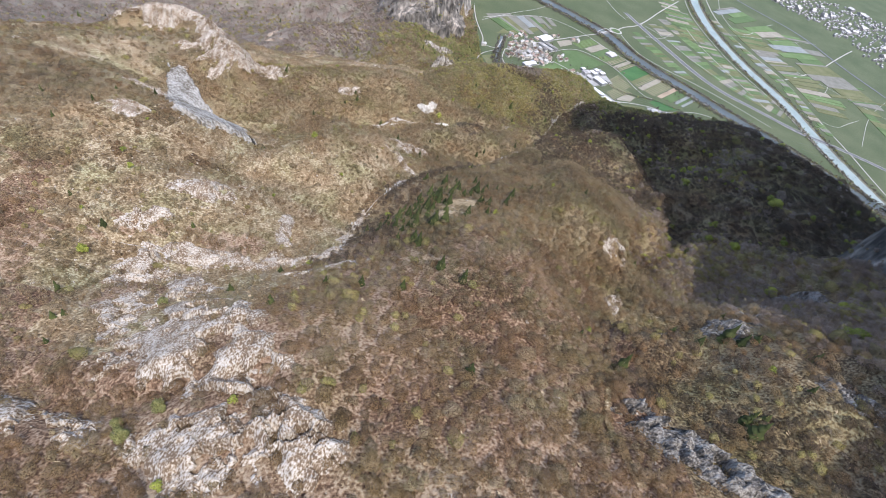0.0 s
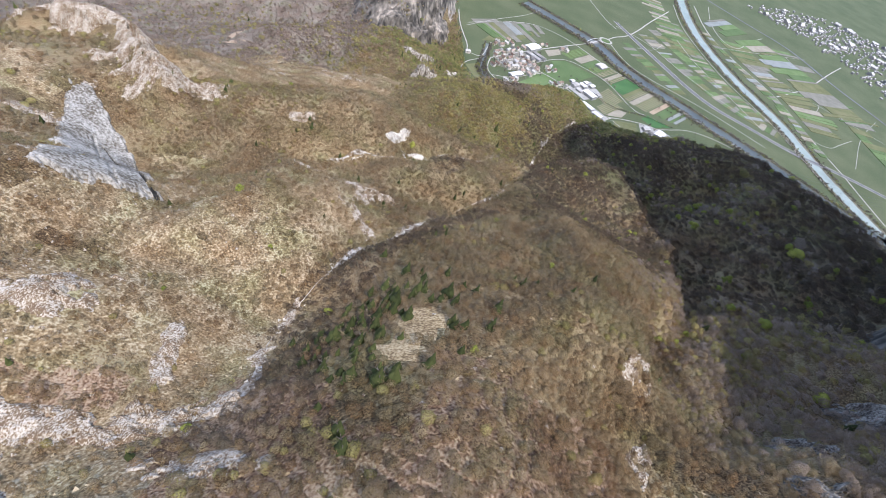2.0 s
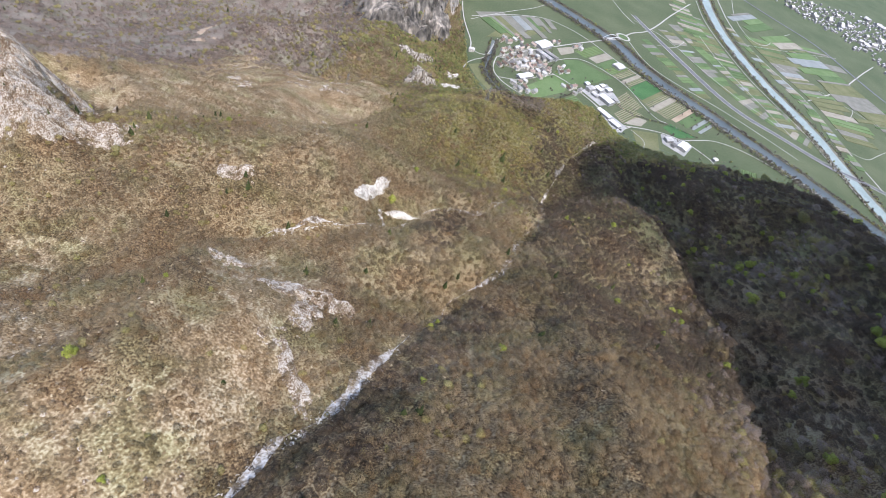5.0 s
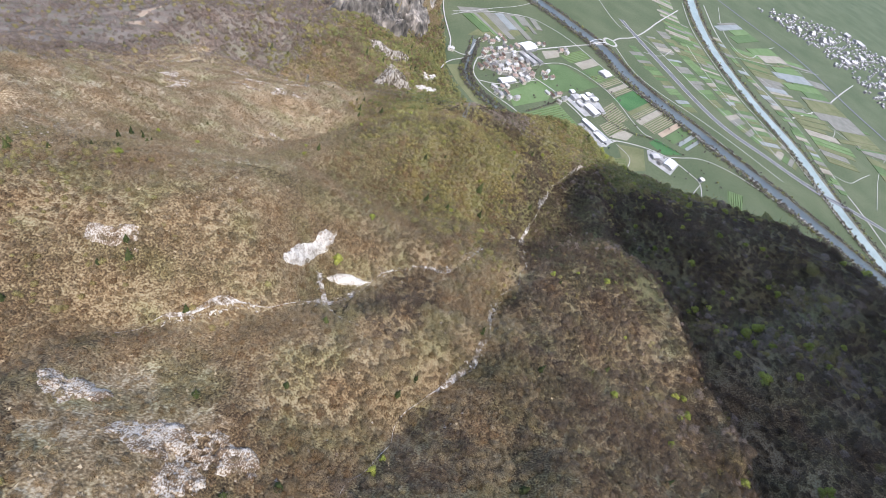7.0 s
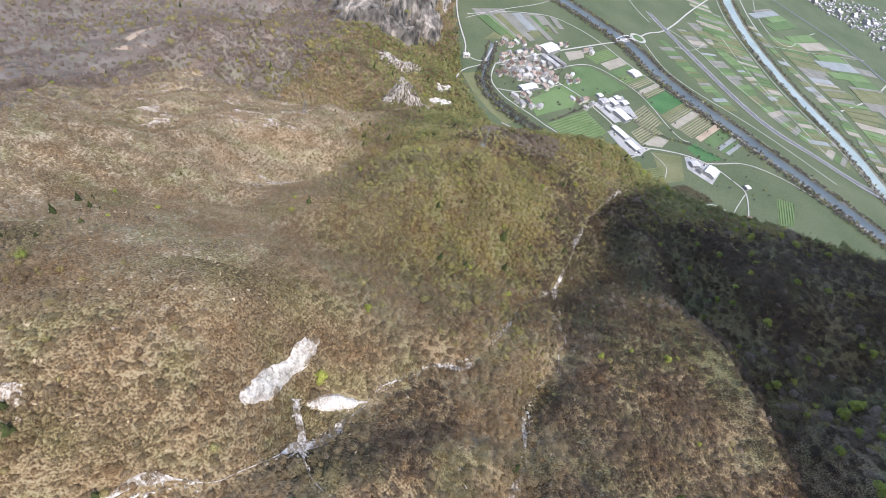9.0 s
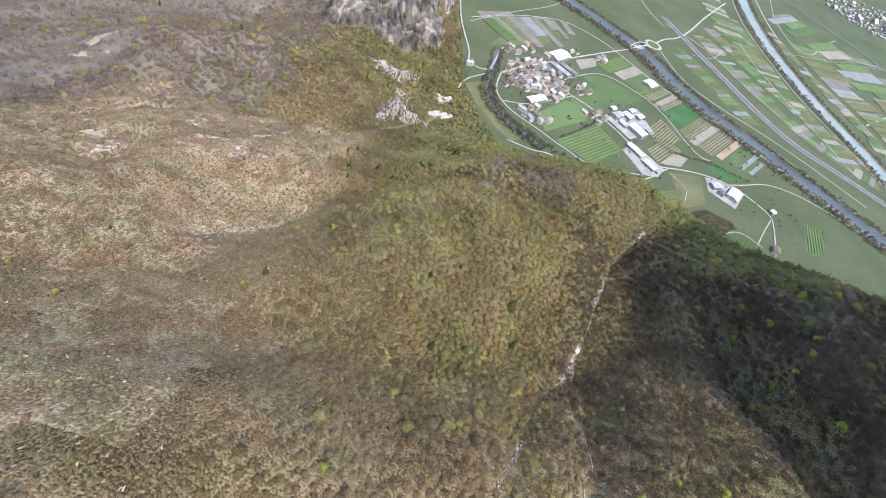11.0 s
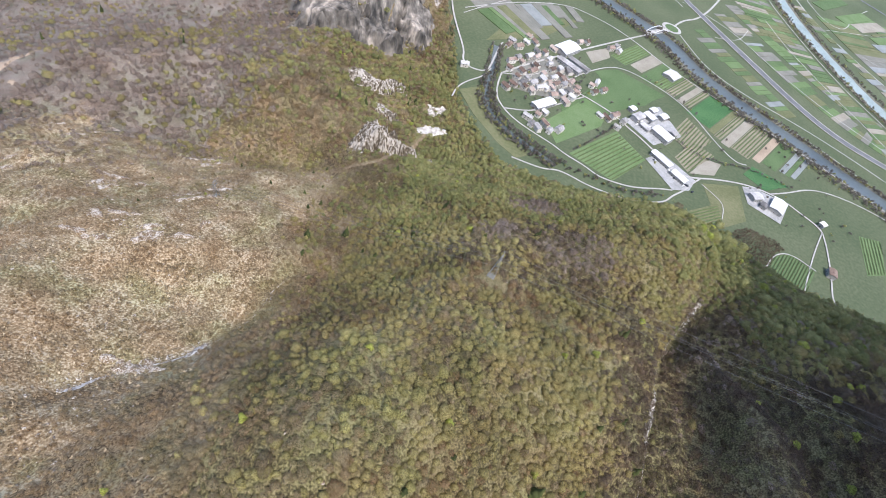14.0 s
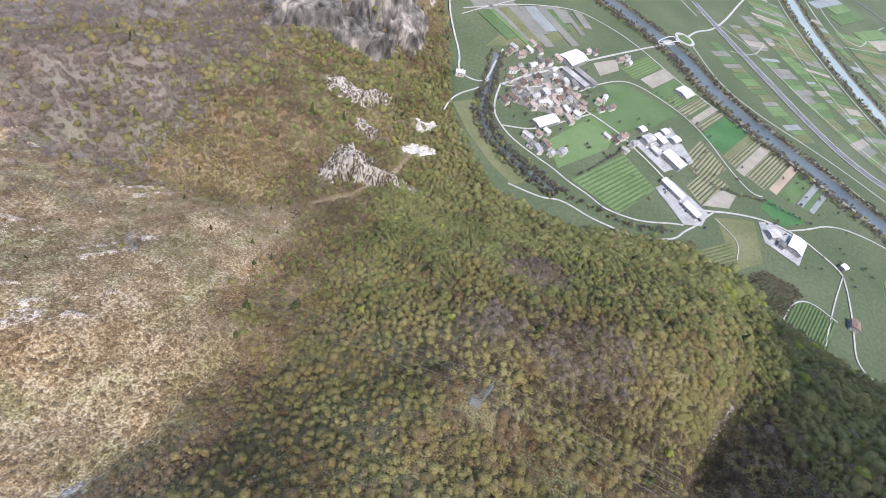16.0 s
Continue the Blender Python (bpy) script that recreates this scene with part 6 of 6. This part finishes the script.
for k in range(22):
    a = (rng.uniform(172, 218), 0)
    x = a[0]
    y = 965 - (x - 172) * 0.75 + rng.uniform(-16, -4)
    car(x, y, radians(rng.choice([-38, 52])), (WHITE_ROOF, STEEL, GLASS)[k % 3], ("white", "silver", "black")[k % 3] + " car parked on the pale yard")
for k in range(18):
    x, y = rng.uniform(152, 196), rng.uniform(996, 1032)
    car(x, y, radians(rng.choice([-38, 52])), (WHITE_ROOF, STEEL, GLASS)[k % 3], ("white", "silver", "black")[k % 3] + " van parked in the works yard")

# bridge and roundabout
bridge = tagged(new("bridge"), "pale concrete road bridge with two arched rails over the river", "bridge")
bridge.location, bridge.rotation_euler = (196, 1268, 0), (0, 0, radians(48))
bm = bmesh.new()
box(bm, -24, -5, 0.5, 24, 5, 1.3)
part("deck", bm, ROAD, bridge)
for side in (-5.3, 5.3):
    bm = bmesh.new()
    for k in range(12):
        x0, x1 = -22 + k * 44 / 12, -22 + (k + 1) * 44 / 12
        z0, z1 = 1.3 + 5 * (1 - (x0 / 22) ** 2), 1.3 + 5 * (1 - (x1 / 22) ** 2)
        v = [bm.verts.new(p) for p in ((x0, side - 0.4, z0), (x1, side - 0.4, z1), (x1, side + 0.4, z1), (x0, side + 0.4, z0), (x0, side - 0.4, z0 + 0.8), (x1, side - 0.4, z1 + 0.8), (x1, side + 0.4, z1 + 0.8), (x0, side + 0.4, z0 + 0.8))]
        for f in ((3, 2, 1, 0), (4, 5, 6, 7), (0, 1, 5, 4), (1, 2, 6, 5), (2, 3, 7, 6), (3, 0, 4, 7)):
            bm.faces.new([v[i] for i in f])
    part("arch", bm, WHITE_ROOF, bridge)
for a in (-20, 20):
    bm = bmesh.new()
    box(bm, a - 1, -5, -0.5, a + 1, 5, 0.5)
    part("pier", bm, CONCRETE, bridge)


def ring(name, x, y, r0, r1, mat, z, label, category):
    n = 40
    v = [(x + r * math.cos(2 * math.pi * k / n), y + r * math.sin(2 * math.pi * k / n), z) for r in (r0, r1) for k in range(n)]
    f = [(k, n + k, n + (k + 1) % n, (k + 1) % n) for k in range(n)] if r0 else [tuple(n + k for k in range(n))]
    ob = mesh_object(name, v, f, mat)
    return tagged(ob, label, category, kind="structure")


ring("roundabout", 222, 1300, 11, 16, ROAD, 0.9, "pale ring road of a roundabout", "road")
ring("roundabout_island", 222, 1300, 0, 11, CROPS["grass"], 0.94, "green grass island of the roundabout", "island")

# the far town on the other side of the plain
tri, tri2 = [], []
edge = along([(700, 2090), (833, 1985), (940, 1930), (1000, 1800), (1040, 1600)], 1.0)
for k in range(760):
    p = edge[rng.integers(0, len(edge))][:2] + np.array([0.86, 0.52]) * rng.uniform(40, 520) + rng.normal(0, 14, 2)
    l, w, h = rng.uniform(2.4, 4.6), rng.uniform(2, 3.2), rng.uniform(3, 6)
    if rng.random() < 0.08:
        l, w, h = l * 3, w * 3, 7
    a = rng.choice([0.6, 2.17]) + rng.normal(0, 0.15)
    c, s = math.cos(a), math.sin(a)
    q = [np.array((p[0] + c * u * l - s * v * w, p[1] + s * u * l + c * v * w, 0)) for u, v in ((-1, -1), (1, -1), (1, 1), (-1, 1))]
    up, ridge = np.array((0, 0, h)), np.array((0, 0, h + w * 0.5))
    for i in range(4):
        A, B = q[i], q[(i + 1) % 4]
        tri += [(A, B, B + up), (A, B + up, A + up)]
    r0, r1 = (q[0] + q[3]) / 2 + ridge, (q[1] + q[2]) / 2 + ridge
    tri2 += [(q[0] + up, q[1] + up, r1), (q[0] + up, r1, r0), (q[2] + up, q[3] + up, r0), (q[2] + up, r0, r1)]
    tri += [(q[1] + up, q[2] + up, r1), (q[3] + up, q[0] + up, r0)]
tagged(triangles("far_town_walls", np.array(tri), TILE_GREY), "pale walls of the distant town houses", "town", kind="stuff")
tagged(triangles("far_town_roofs", np.array(tri2), TILE_GREY), "grey-brown roofs of the distant town houses", "town", kind="stuff")

# ---- power line over the wooded spur ----
def pylon(x, y, turn, tall, label):
    root = tagged(new("pylon"), label, "pylon")
    root.location, root.rotation_euler = (x, y, float(ground_z(x, y))), (0, 0, turn)

    def bar(bm, a, b, r):
        a, b = Vector(a), Vector(b)
        m = Matrix.Translation((a + b) / 2) @ (b - a).to_track_quat("Z", "Y").to_matrix().to_4x4()
        bmesh.ops.create_cone(bm, cap_ends=True, segments=4, radius1=r, radius2=r, depth=(b - a).length, matrix=m)

    for sx in (-1, 1):
        for sy in (-1, 1):
            bm = bmesh.new()
            bar(bm, (sx * 1.4, sy * 1.4, -0.5), (sx * 0.3, sy * 0.3, tall), 0.09)
            part("leg", bm, STEEL, root)
    bm = bmesh.new()
    for k in range(6):
        z0, z1 = tall * k / 6, tall * (k + 1) / 6
        w0, w1 = 1.4 - 1.1 * k / 6, 1.4 - 1.1 * (k + 1) / 6
        for s in (-1, 1):
            bar(bm, (-w0, s * w0, z0), (w1, s * w1, z1), 0.05)
            bar(bm, (s * w0, -w0, z0), (s * w1, w1, z1), 0.05)
    part("bracing", bm, STEEL, root)
    for z in (0.72, 0.86, 0.98):
        bm = bmesh.new()
        bar(bm, (0, -2.6, tall * z), (0, 2.6, tall * z), 0.1)
        part("crossarm", bm, STEEL, root)
    bm = bmesh.new()
    box(bm, -1.7, -1.7, -1.0, 1.7, 1.7, 0.25)
    part("footing", bm, CROPS["straw"], root)
    return root


P0, P1, P2 = Vector((-8, 600, 0)), Vector((-150, 640, 0)), Vector((560, 480, 0))
ends = []
for p, tall in ((P0, 15), (P1, 13), (P2, 30)):
    pylon(p.x, p.y, radians(-12), tall, "grey steel lattice pylon carrying power cables over the woods")
    ends.append((p, float(ground_z(p.x, p.y)), tall))
for k in ((0, 1), (0, 2)):
    (a, za, ta), (b, zb, tb) = ends[k[0]], ends[k[1]]
    for f in (0.72, 0.98):
        for side in (-2.5, 2.5):
            pa, pb = Vector((a.x + 0.2 * side, a.y + side, za + ta * f)), Vector((b.x + 0.2 * side, b.y + side, zb + tb * f))
            cu = bpy.data.curves.new("power_cable", "CURVE")
            cu.dimensions, cu.bevel_depth, cu.bevel_resolution = "3D", 0.045, 0
            sp = cu.splines.new("POLY")
            sp.points.add(24)
            for i in range(25):
                u = i / 24
                q = pa.lerp(pb, u) - Vector((0, 0, 4 * u * (1 - u) * (pb - pa).length * 0.016))
                sp.points[i].co = (*q, 1)
            cu.materials.append(STEEL)
            tagged(new("power_cable", cu), "thin grey power cable strung between pylons", "cable", group="power cables")
